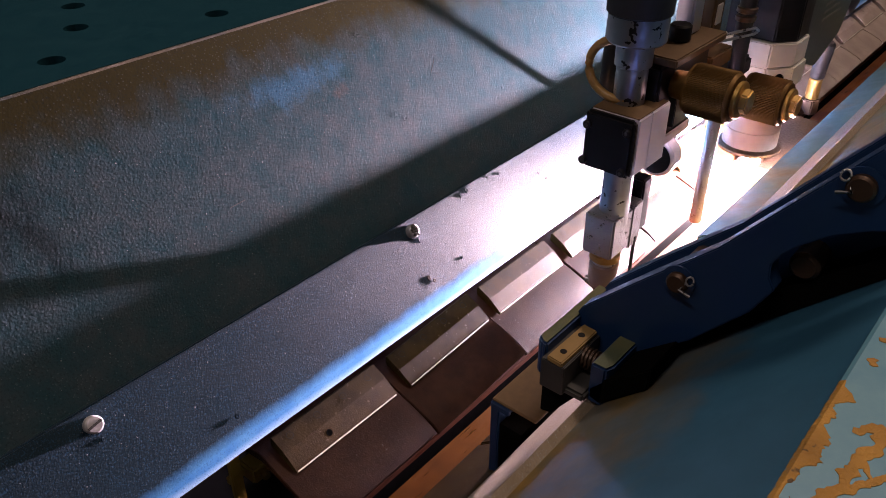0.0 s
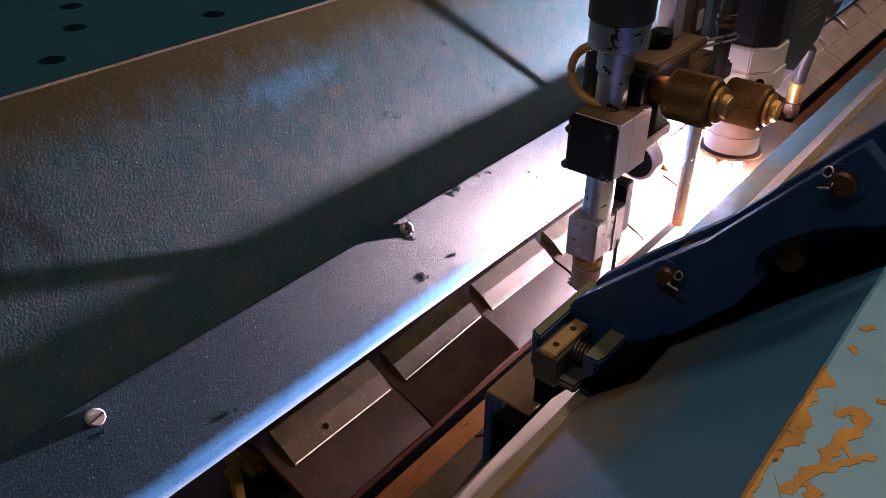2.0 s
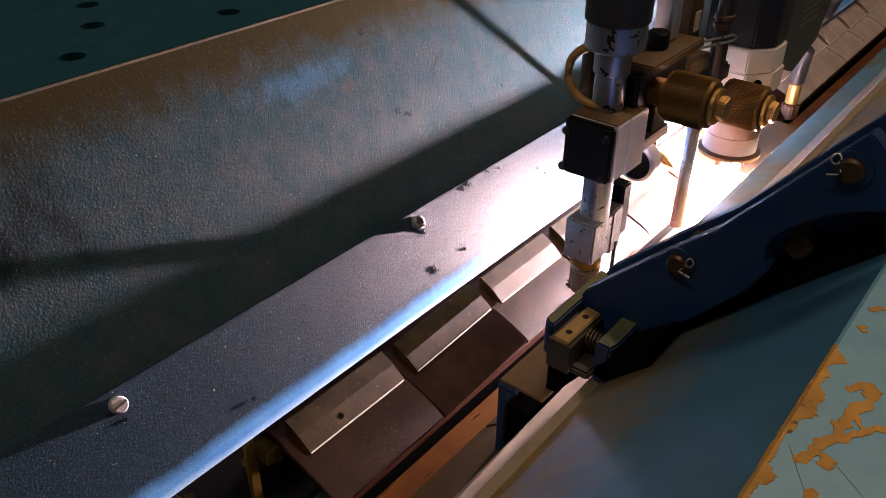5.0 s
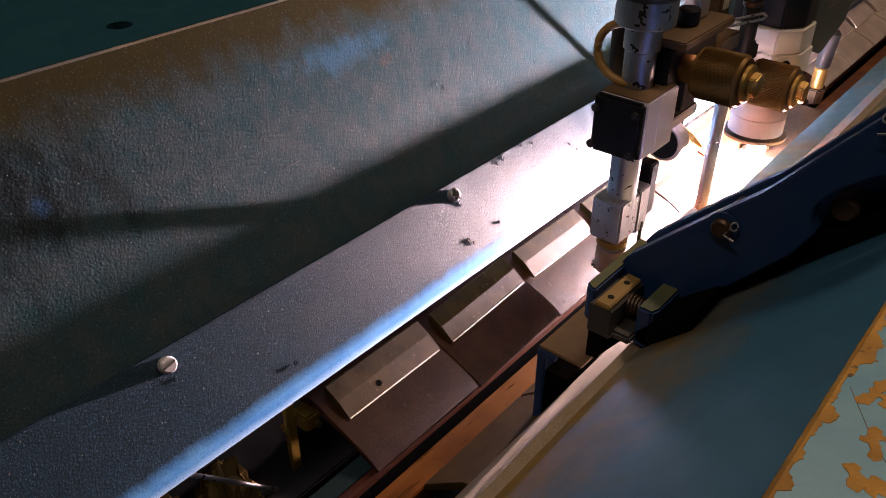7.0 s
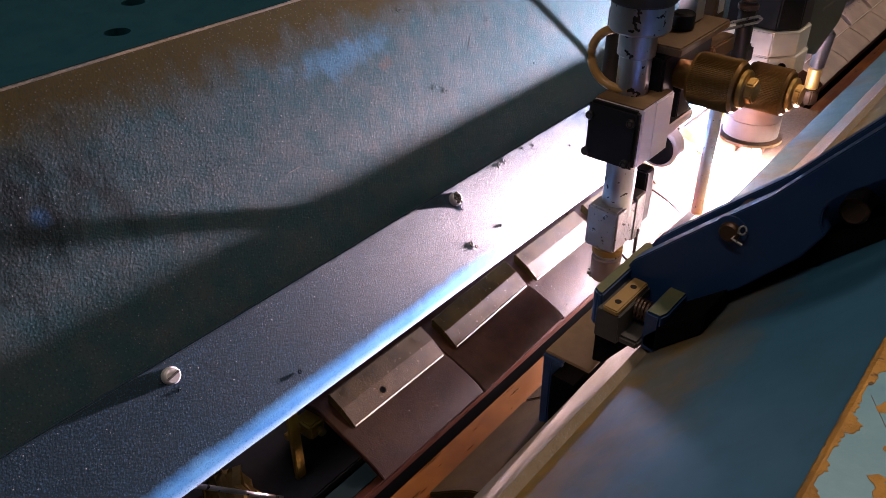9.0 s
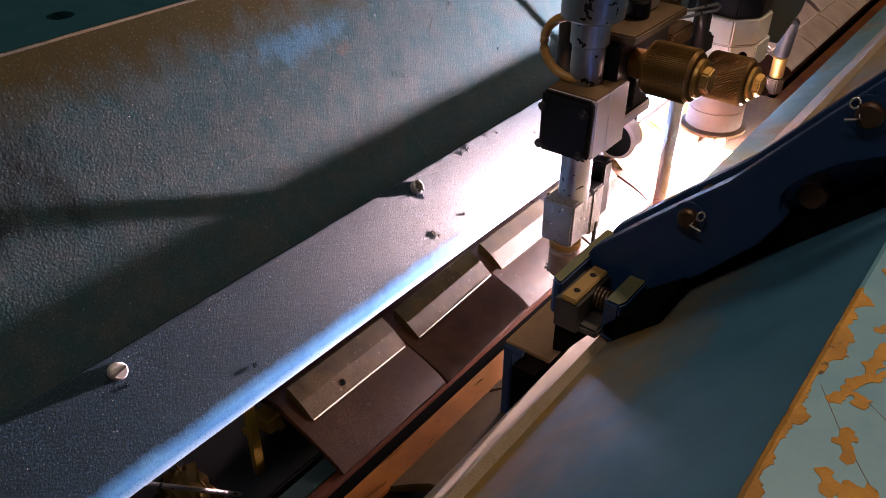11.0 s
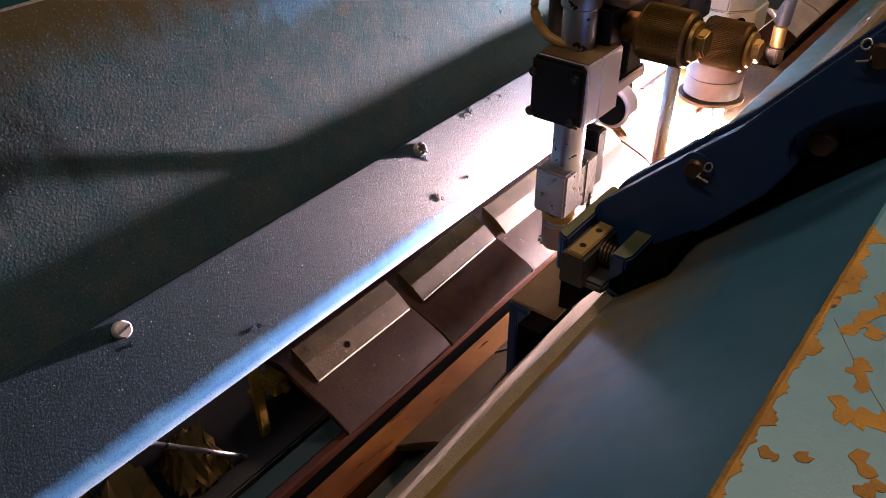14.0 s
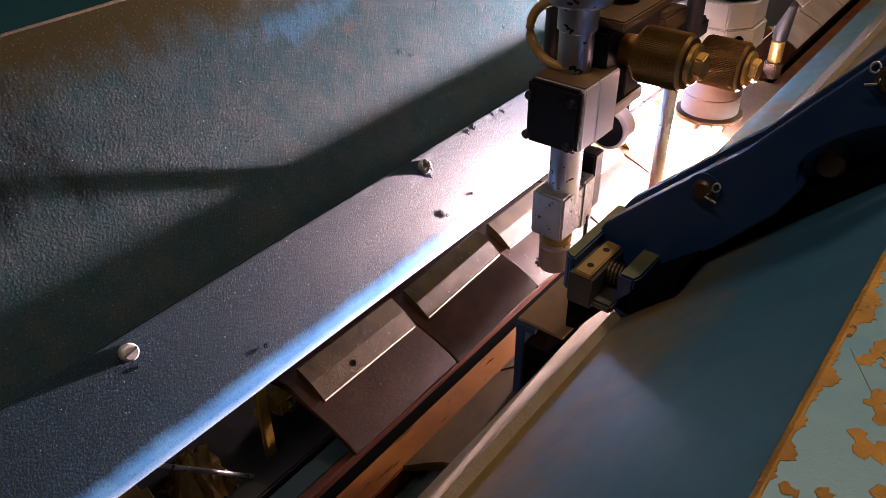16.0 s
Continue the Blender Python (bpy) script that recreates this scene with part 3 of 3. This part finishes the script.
# ---- lever with clevis on the right slope ----
def lever():
    t = thing("clamp_lever", "blue steel lever plate with cotter-pinned pivots and clevis end", "lever")
    out = [(0.90, 0.86), (0.93, 0.92), (1.19, 1.185), (1.41, 1.40), (1.62, 1.665), (1.80, 1.89), (1.92, 1.79), (1.97, 1.71), (1.90, 1.655), (1.84, 1.635), (1.74, 1.58),
           (1.66, 1.51), (1.615, 1.46), (1.59, 1.41), (1.595, 1.36), (1.62, 1.32), (1.56, 1.20), (1.38, 0.98), (1.22, 0.83), (1.16, 0.77), (1.0, 0.72)]
    # back outline reaches the slope, added to block arc light under the lever
    back = out[:8] + [(1.96, 1.55), (1.90, 1.448), (1.65, 1.187), (1.40, 0.926), (1.16, 0.676)] + out[19:]
    part("lever_plate", prism(out, -0.65, -0.57, 0.005), PAINT_ARM, t)
    part("back_plate", prism(back, -0.44, -0.37, 0.005), PAINT_ARM, t)
    for x, z, r, e in ((1.302, 1.219, 0.04, 1), (1.778, 1.766, 0.042, -1)):
        pin = part("pivot_pin", rod((x, -0.685, z), (0, 1, 0), 0.36, r, 0.008), PIN, t, "worn brown steel pivot pin")
        part("washer", lathe([(0.03, -0.004), (0.062, -0.003), (0.062, 0.006), (0.03, 0.006)], (x, -0.657, z), (0, 1, 0), 24), PAINT_ARM, pin)
        part("cotter_eye", tube([(x + e * 0.048 + 0.014 * math.cos(a), -0.678 + 0.008 * math.sin(a), z + 0.03 + 0.014 * math.sin(a)) for a in [k * 0.6 for k in range(11)]], 0.004, 8), STEEL, pin)
        part("cotter_leg", tube([(x + e * 0.035, -0.675, z + 0.02), (x + e * 0.02, -0.69, z - 0.01), (x + e * 0.06, -0.69, z - 0.025)], 0.006, 8), STEEL, pin)
    part("roller", rod((1.672, -0.585, 1.40), (0, 1, 0), 0.13, 0.05, 0.012), PIN, t, "dark steel roller in the notch")
    # black filler paints the shade of the gap below the lever
    part("lever_gap_shade", prism([(1.17, 0.69), (1.95, 1.50), (1.95, 1.58), (1.64, 1.30), (1.40, 1.02), (1.2, 0.83)], -0.565, -0.445, 0.0), VOID, t)
    # near-black block added where arc light leaked beneath the lever
    part("lever_light_stop", prism([(1.11, 0.695), (1.16, 0.68), (1.34, 0.86), (1.34, 0.96), (1.16, 0.80), (1.11, 0.74)], -0.86, -0.38, 0.006), VOID, t)
    # clevis end
    part("cheek", prism([(0.875, -0.87), (0.905, -0.895), (0.93, -0.895), (0.93, -0.42), (0.875, -0.42)], 0.71, 0.88, 0.008, 2, "z"), PAINT_ARM, t)
    part("cheek_top", prism([(0.882, -0.865), (0.907, -0.885), (0.923, -0.885), (0.923, -0.43), (0.882, -0.43)], 0.8795, 0.8825, 0.0, 2, "z"), OLIVE, t, "olive grease on the cheek")
    part("cheek", prism([(1.105, -0.86), (1.17, -0.86), (1.185, -0.82), (1.185, -0.5), (1.105, -0.5)], 0.67, 0.86, 0.008, 2, "z"), PAINT_ARM, t)
    part("cheek_top", prism([(1.112, -0.852), (1.166, -0.852), (1.178, -0.818), (1.178, -0.51), (1.112, -0.51)], 0.8595, 0.8625, 0.0, 2, "z"), OLIVE, t, "olive grease on the cheek")
    part("bridge", block(0.93, 1.11, -0.90, -0.55, 0.68, 0.72, 0.01), DARK, t)
    plate = part("brass_plate", prism([(0.95, -0.925), (1.02, -0.93), (1.022, -0.67), (0.955, -0.665)], 0.83, 0.855, 0.005, 2, "z"), BROWN, t, "ochre retaining plate with two holes")
    for y in (-0.735, -0.865):
        part("hole", lathe([(0.014, 0), (0.014, 0.0015), (0.001, 0.0015)], (0.987, y, 0.8552), (0, 0, 1), 16), BLACK, plate)
    part("support", block(0.925, 1.03, -0.925, -0.66, 0.69, 0.831, 0.004), DARK, t)
    pts = [(1.015 + 0.095 * k / 90, -0.77 + 0.04 * math.cos(k * 0.42), 0.79 + 0.04 * math.sin(k * 0.42)) for k in range(91)]
    part("spring", tube(pts, 0.008, 6), PIN, t, "small coil spring")
    # black slanted block added to darken the clevis gap and shadow the bar
    part("clevis_shade_block", prism([(0.90, 0.49), (0.95, 0.50), (1.06, 0.66), (0.90, 0.66)], -0.86, -0.57, 0.004), VOID, t)
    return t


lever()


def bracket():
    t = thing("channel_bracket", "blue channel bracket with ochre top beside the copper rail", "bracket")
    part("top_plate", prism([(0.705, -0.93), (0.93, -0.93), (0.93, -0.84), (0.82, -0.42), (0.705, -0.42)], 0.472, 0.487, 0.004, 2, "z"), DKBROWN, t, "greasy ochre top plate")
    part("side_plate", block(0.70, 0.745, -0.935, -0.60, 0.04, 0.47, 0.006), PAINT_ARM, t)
    # near-black block darkens the open channel and cuts low arc light
    part("hollow_shade", block(0.748, 0.86, -0.925, -0.64, 0.05, 0.36, 0), VOID, t)
    part("front_lip", block(0.703, 0.80, -0.94, -0.92, 0.44, 0.4715, 0.003), PAINT_ARM, t)
    return t


bracket()


# ---- welding head ----
head = thing("welding_head", "twin-torch welding carriage with knurled knobs, clamps and glowing arc", "welding machine")
AX = 0.37
RY = 0.65


def knurled_knob(x0, x1, y, z, r):
    k = part("adjusting_knob", lathe([(r * 0.55, -0.09), (r * 0.6, 0.0), (r * 0.97, 0.003), (r * 0.985, 0.02), (r * 0.985, x1 - x0 - 0.02), (r * 0.9, x1 - x0), (r * 0.4, x1 - x0 + 0.003)], (x0, y, z), (1, 0, 0), 48), KNURL, head, "brown knurled brass knob")
    n = 90
    bm = bmesh.new()
    ridge = []
    for side in (x0 + 0.018, x1 - 0.018):
        ridge.append([bm.verts.new((side, y + (r * (1.015 if i % 2 else 0.965)) * math.cos(math.pi * i / n), z + (r * (1.015 if i % 2 else 0.965)) * math.sin(math.pi * i / n))) for i in range(2 * n)])
    for i in range(2 * n):
        bm.faces.new((ridge[0][i], ridge[0][(i + 1) % (2 * n)], ridge[1][(i + 1) % (2 * n)], ridge[1][i]))
    part("knurling", bm, KNURL, k, smooth=10)
    part("washer", rod((x1 + 0.002, y, z), (1, 0, 0), 0.03, r * 0.72, 0.006), BRASS, k)
    hexa = [(y + r * 0.5 * math.cos(math.pi * i / 3 + 0.3), z + r * 0.5 * math.sin(math.pi * i / 3 + 0.3)) for i in range(6)]
    part("hex_nut", prism(hexa, x1 + 0.03, x1 + 0.075, 0.008, 2, "x"), BRASS, k)


def front_torch():
    part("cap", rod((AX, RY, 1.70), (0, 0, 1), 0.9, 0.165, 0.01), RUBBER, head, "black rubber torch handle")
    part("sleeve", rod((AX, RY, 1.56), (0, 0, 1), 0.16, 0.152, 0.012, 40), STEEL, head, "bright steel sleeve")
    part("collar", rod((AX, RY, 1.43), (0, 0, 1), 0.135, 0.096, 0.008, 32), STEEL, head)
    part("shaft", rod((AX, RY, 0.5), (0, 0, 1), 0.95, 0.083, 0.006, 36), STEEL, head, "scuffed steel torch shaft")
    part("clamp_front", block(0.255, 0.537, 0.42, 0.468, 0.915, 1.235, 0.016), BLACK, head, "black clamp face plate")
    part("clamp_middle", block(0.262, 0.539, 0.47, 0.60, 0.915, 1.232, 0.006), ANOD, head, "ground steel clamp half")
    part("clamp_back", block(0.262, 0.541, 0.604, 0.80, 0.905, 1.232, 0.006), ANOD, head, "ground steel clamp half")
    part("clamp_cover", block(0.265, 0.533, 0.471, 0.79, 1.2325, 1.238, 0.002), DKBROWN, head, "thin brown layer on top of the clamp")
    for x, z in ((0.503, 1.175), (0.497, 0.95), (0.275, 1.16), (0.268, 0.955)):
        b = part("socket_bolt", rod((x, 0.40, z), (0, 1, 0), 0.03, 0.023, 0.006, 18), BLACK, head)
        part("socket", rod((x, 0.3985, z), (0, 1, 0), 0.003, 0.011, 0.0005, 6), DARK, b)
    part("nozzle_block", block(0.26, 0.45, 0.52, 0.73, 0.32, 0.585, 0.012), NOZZLE, head, "pitted aluminium nozzle block")
    part("nozzle_block_back", block(0.265, 0.452, 0.733, 0.85, 0.30, 0.59, 0.008), NOZZLE, head)
    part("nozzle_guard", block(0.30, 0.44, 0.852, 0.95, 0.36, 0.70, 0.01), BLACK, head)
    part("band", lathe([(0.075, 0), (0.09, 0.01), (0.09, 0.05), (0.075, 0.06)], (AX - 0.02, RY, 0.235), (0, 0, 1), 28), BRASS, head, "copper ring on the nozzle")
    part("nozzle_neck", rod((AX - 0.02, RY, 0.18), (0, 0, 1), 0.15, 0.07, 0.005), STEEL, head)
    part("ceramic_tip", lathe([(0.05, 0.0), (0.078, 0.0), (0.085, 0.02), (0.088, 0.15), (0.06, 0.16)], (AX - 0.02, RY, 0.06), (0, 0, 1), 28), CERAMIC, head, "scorched ceramic tip")
    part("wire", rod((AX + 0.08, 0.80, 0.06), (0, 0, 1), 0.3, 0.012, 0.002, 8), DARK, head)
    loop = [(AX - 0.05 - 0.17 * math.sin(a), RY - 0.06, 1.41 + 0.155 * math.cos(a)) for a in [math.pi * k / 16 for k in range(19)]]
    part("hose_loop", tube(loop, 0.023, 12), HOSE, head, "tan bent gas hose")
    part("hose_boot", rod((0.19, RY + 0.1, 1.2), (0.02, 0, 1), 0.42, 0.05, 0.01), RUBBER, head)


def knob_slide():
    part("slide_body", block(0.28, 0.50, 0.72, 1.30, 1.18, 1.42, 0.012), BLACK, head, "black cross-slide body")
    part("slide_top", block(0.30, 0.56, 0.75, 1.36, 1.423, 1.47, 0.008), DKBROWN, head, "brown slide cover plate")
    part("slide_bolt", rod((0.42, 1.05, 1.47), (0, 0, 1), 0.09, 0.06, 0.01, 24), BLACK, head)
    part("slide_wall", block(0.50, 0.545, 0.86, 1.02, 1.06, 1.30, 0.004), BLACK, head)
    knurled_knob(0.60, 0.845, 0.88, 1.298, 0.134)
    knurled_knob(0.52, 0.785, 1.99, 0.895, 0.145)
    part("knob_carrier", block(0.26, 0.48, 1.3, 2.1, 1.0, 1.12, 0.02), BLACK, head)
    part("angle_plate", block(0.3, 0.536, 0.80, 1.11, 0.97, 1.03, 0.006), ANOD, head, "flat bar with ground edge")
    part("angle_cover", block(0.302, 0.53, 0.802, 1.105, 1.0305, 1.036, 0.002), BLACK, head)
    part("guide_roller", lathe([(0.03, 0), (0.105, 0.0), (0.12, 0.012), (0.12, 0.10), (0.1, 0.115), (0.02, 0.115)], (0.40, 1.02, 0.775), (0, 1, 0), 40), ANOD, head, "grey steel guide roller")
    part("roller_cap", lathe([(0.098, 0), (0.098, 0.004), (0.02, 0.004)], (0.40, 1.0195, 0.775), (0, -1, 0), 32), BLACK, head)
    part("roller_arm", block(0.3, 0.42, 1.14, 1.26, 0.72, 1.0, 0.01), BLACK, head)
    part("gas_rod", rod((AX, 1.95, -0.10), (0, 0, 1), 1.1, 0.045, 0.006, 20), NOZZLE, head, "slim pale gas tube")


def main_torch():
    ty = 2.75
    part("black_housing", prism([(0.16, 2.39), (0.5, 2.39), (0.61, 2.52), (0.61, 2.72), (0.16, 2.72)], 1.125, 2.6, 0.01, 2, "z"), BLACK, head, "black torch drive housing")
    part("silver_body", prism([(0.14, 2.36), (0.5, 2.36), (0.62, 2.5), (0.62, 2.74), (0.14, 2.74)], 0.955, 1.12, 0.008, 2, "z"), PALE, head, "silver torch body")
    part("silver_foot", prism([(0.13, 2.37), (0.5, 2.37), (0.63, 2.51), (0.63, 2.76), (0.13, 2.76)], 0.78, 0.95, 0.008, 2, "z"), PALE, head)
    # near-black stub stands in for the shade inside a hole
    part("body_hole", rod((0.57, 2.42, 0.89), (0.75, -0.66, 0), 0.022, 0.03, 0.004, 16), VOID, head)
    part("torch_neck", rod((AX, ty, 0.55), (0, 0, 1), 0.24, 0.17, 0.01, 32), ALU, head)
    part("gas_lens", lathe([(0.15, 0), (0.2, 0.02), (0.2, 0.2), (0.16, 0.22)], (AX, ty, 0.36), (0, 0, 1), 40), CERAMIC, head, "pale ceramic torch cup")
    part("cup_flange", lathe([(0.2, 0), (0.235, 0.008), (0.235, 0.03), (0.2, 0.04)], (AX, ty, 0.20), (0, 0, 1), 40), PIN, head)
    part("cup", lathe([(0.17, 0), (0.2, 0.01), (0.2, 0.14), (0.17, 0.16)], (AX, ty, 0.235), (0, 0, 1), 40), CERAMIC, head, "clouded glass cup")
    part("trailing_shield", block(0.20, 0.52, 3.0, 4.25, -0.16, -0.08, 0.012), PIN, head, "brown trailing gas shield behind the cup")
    # small block added only to keep arc light off the gas fitting
    part("fitting_shade_block", block(0.325, 0.395, 3.05, 3.15, -0.08, 0.05, 0.006), PIN, head)
    part("electrode", lathe([(0.008, 0), (0.03, 0.08), (0.03, 0.3)], (AX, ty, -0.06), (0, 0, 1), 14), STEEL, head)
    arc = lathe([(0.02, 0), (0.05, 0.03), (0.05, 0.07), (0.02, 0.1)], (AX, ty, -0.145), (0, 0, 1), 16)
    part("arc", arc, ARC, head, "white-hot welding arc")
    part("gas_fitting", prism([(0.27 + 0.085 * math.cos(math.pi * i / 3), 4.58 + 0.085 * math.sin(math.pi * i / 3)) for i in range(6)], -0.16, -0.02, 0.01, 2, "z"), PIN, head, "copper hex gas fitting")
    part("gas_stem", rod((0.27, 4.58, -0.02), (0, 0, 1), 0.2, 0.06, 0.012, 20), BRASS, head)
    part("gas_elbow", rod((0.27, 4.58, 0.18), (0.1, -0.1, 1), 0.36, 0.066, 0.02, 20), BLACK, head)
    part("shield_plate", prism([(2.78, 0.9), (3.3, 0.72), (3.75, 0.86), (3.9, 1.1), (3.9, 2.4), (2.78, 2.4)], 0.52, 0.55, 0.008, 2, "x"), PLATE_GREEN, head, "dark green cover plate")
    for k in range(5):
        part("printed_bar", block(0.551, 0.5525, 3.2, 3.62 - 0.06 * (k % 2), 1.08 + 0.055 * k, 1.10 + 0.055 * k, 0), GREYWALL, head, "faint unreadable print")
    part("cable", tube([(0.5, 1.77, 1.0), (0.5, 1.77, 1.3), (0.5, 1.75, 2.6)], 0.05, 14), RUBBER, head, "dark braided cable")
    for z in (1.42, 1.47, 1.62):
        part("cable_ring", lathe([(0.05, 0), (0.06, 0.006), (0.06, 0.03), (0.05, 0.036)], (0.5, 1.766, z), (0, 0, 1), 20), PIN, head)
    part("upright", block(0.34, 0.44, 1.14, 1.27, 1.472, 2.5, 0.01), ALU, head, "bright upright bar")
    part("upright_brown", block(0.32, 0.42, 1.48, 1.62, 1.3, 2.5, 0.012), DKBROWN, head)
    part("upright_clip", block(0.421, 0.43, 1.50, 1.57, 1.44, 1.56, 0.004), PALE, head)
    part("slide_rear", block(0.3, 0.5, 1.37, 1.66, 1.2, 1.30, 0.01), DKBROWN, head)
    for k in range(2):
        part("wire_clip", tube([(0.44, 1.36, 1.30), (0.45, 1.38, 1.365 + 0.035 * k), (0.5, 1.55, 1.36 + 0.035 * k), (0.56, 1.80, 1.345 + 0.035 * k), (0.56, 1.86, 1.35)], 0.008, 8), STEEL, head)


    part("thick_hose", tube([(0.2, 5.1, 2.4), (0.16, 5.15, 1.4), (0.12, 5.3, 0.85), (0.0, 5.7, 0.62), (-0.3, 6.1, 0.66), (-0.7, 6.4, 0.9)], 0.2, 18), RUBBER, head, "thick dark hose")


front_torch()
crust(head, AX - 0.09, RY - 0.05, 0.075, 9)
knob_slide()
main_torch()


# ---- clutter in the dark cavity under the left beam ----
tray = thing("cable_tray", "dark oily steel tray under the clamping beam", "tray")
part("floor_plate", block(-1.25, -0.13, -4.5, 2.0, -0.50, -0.45, 0.01), DARK, tray)
part("prop", block(-1.2, -0.2, -1.0, -0.8, -2.0, -0.5, 0.01), DARK, tray)
strap = thing("strap_bracket", "yellow painted steel strap standing in the tray", "bracket")
part("strap", block(-0.30, -0.27, -1.655, -1.595, -0.45, 0.155, 0.006), YELLOW, strap)
part("lug", block(-0.36, -0.24, -1.56, -1.46, -0.22, -0.12, 0.012), YELLOW, strap)
part("lug_screw", rod((-0.24, -1.5, -0.17), (1, -0.3, 0), 0.04, 0.022, 0.004, 14), BRASS, strap)
part("lug_arm", block(-0.34, -0.31, -1.65, -1.47, -0.19, -0.15, 0.004), YELLOW, strap)


def crumple(x0, x1, y0, y1, z0, h, seed):
    """Crumpled film lying in folds."""
    rnd = random.Random(seed)
    bm = bmesh.new()
    n = 16
    g = []
    for i in range(n):
        row = []
        for j in range(n):
            x, y = x0 + (x1 - x0) * i / (n - 1), y0 + (y1 - y0) * j / (n - 1)
            e = min(i, j, n - 1 - i, n - 1 - j) / 4
            z = z0 + h * min(1, e) * (0.55 + 0.9 * noise.noise(Vector((x * 5 + seed, y * 5, 0)))) + 0.12 * h * rnd.uniform(-1, 1)
            row.append(bm.verts.new((x + 0.02 * rnd.uniform(-1, 1), y + 0.02 * rnd.uniform(-1, 1), max(z, z0))))
        g.append(row)
    for i in range(n - 1):
        for j in range(n - 1):
            bm.faces.new((g[i][j], g[i + 1][j], g[i + 1][j + 1], g[i][j + 1]))
    return bm


for k, (x0, x1, y0, y1, h) in enumerate(((-0.55, -0.24, -2.12, -1.86, 0.40), (-0.6, -0.24, -2.6, -2.2, 0.46))):
    film_scrap = link("crumpled_film", crumple(x0, x1, y0, y1, -0.45, h, 3 + k), PLASTIC, smooth=20)
    tagged(film_scrap, "crumpled brownish plastic film lying in the tray", "plastic film", "film scraps")
rod_ob = link("steel_rod", rod((-0.25, -2.28, 0.13), (0.0, 0.50, -0.58), 0.765, 0.012, 0.003, 10), STEEL)
tagged(rod_ob, "thin bright steel rod leaning in the tray", "rod")


def spatter():
    """Beads of weld spatter scattered over the fingers."""
    rnd = random.Random(11)
    bm = bmesh.new()
    for _ in range(60):
        x = rnd.uniform(0.02, 0.25)
        y = rnd.choice((rnd.gauss(-0.25, 0.25), rnd.uniform(-1.5, 0.7)))
        if -0.768 < y < 0.0:
            z = -0.03 - 0.36 * x - 0.12 * max(0, x - 0.15) + 0.042 * y
        elif -1.545 < y <= -0.785 or 0.02 < y < 0.77:
            z = -0.03 - 0.36 * x - 0.12 * max(0, x - 0.15)
        else:
            continue
        r = rnd.uniform(0.0012, 0.003)
        bmesh.ops.create_icosphere(bm, subdivisions=1, radius=r, matrix=Matrix.Translation((x, y, z + 0.012)))
    return tagged(link("weld_spatter", bm, SCREW), "small bright beads of weld spatter on the fingers", "spatter", kind="stuff")


spatter()


def grit():
    """Hard grains of dried dust that stick to the slope and the bar, thicker in some places."""
    rnd = random.Random(21)
    verts, faces = [], []
    for k in range(2200):
        y = rnd.uniform(-3.2, 1.3)
        if k % 3:
            z = rnd.uniform(0.66, 1.36)
            p, normal = Vector((-0.42 - (z - 0.60) / 1.5255, y, z)), Vector(SLOPE_N)
        else:
            f = rnd.uniform(0.04, 0.96)
            p, normal = Vector((-0.375 + 0.16 * f, y, 0.655 - 0.245 * f)), Vector(BAR_N)
        if noise.noise(p * 6.0) < rnd.uniform(-0.5, 0.3):
            continue
        r = rnd.choice((0.002, 0.0026, 0.0036)) * rnd.uniform(0.7, 1.3)
        side = normal.cross(Vector((0, 1, 0)))
        turn = rnd.uniform(0, 1.5)
        ring = [(side * math.cos(turn + i * 1.5708) + Vector((0, 1, 0)) * math.sin(turn + i * 1.5708)) * r * rnd.uniform(0.8, 1.5) for i in range(4)]
        n = len(verts)
        verts += [(p + q - normal * 0.0006) * D for q in ring] + [(p + normal * r * rnd.uniform(0.2, 0.4)) * D]
        faces += [(n, n + 1, n + 4), (n + 1, n + 2, n + 4), (n + 2, n + 3, n + 4), (n + 3, n, n + 4)]
    me = bpy.data.meshes.new("dust_grit")
    me.from_pydata(verts, [], faces)
    me.materials.append(GRIT)
    return tagged(new("dust_grit", me), "pale grains of dried dust on the painted slope", "grit", kind="stuff")


grit()


def motions():
    """The welding carriage creeps along the seam towards the camera at 4 mm a second."""
    walk(head, [(0.5 * k, pose(0, -0.002 * k, 0)) for k in range(33)])


motions()
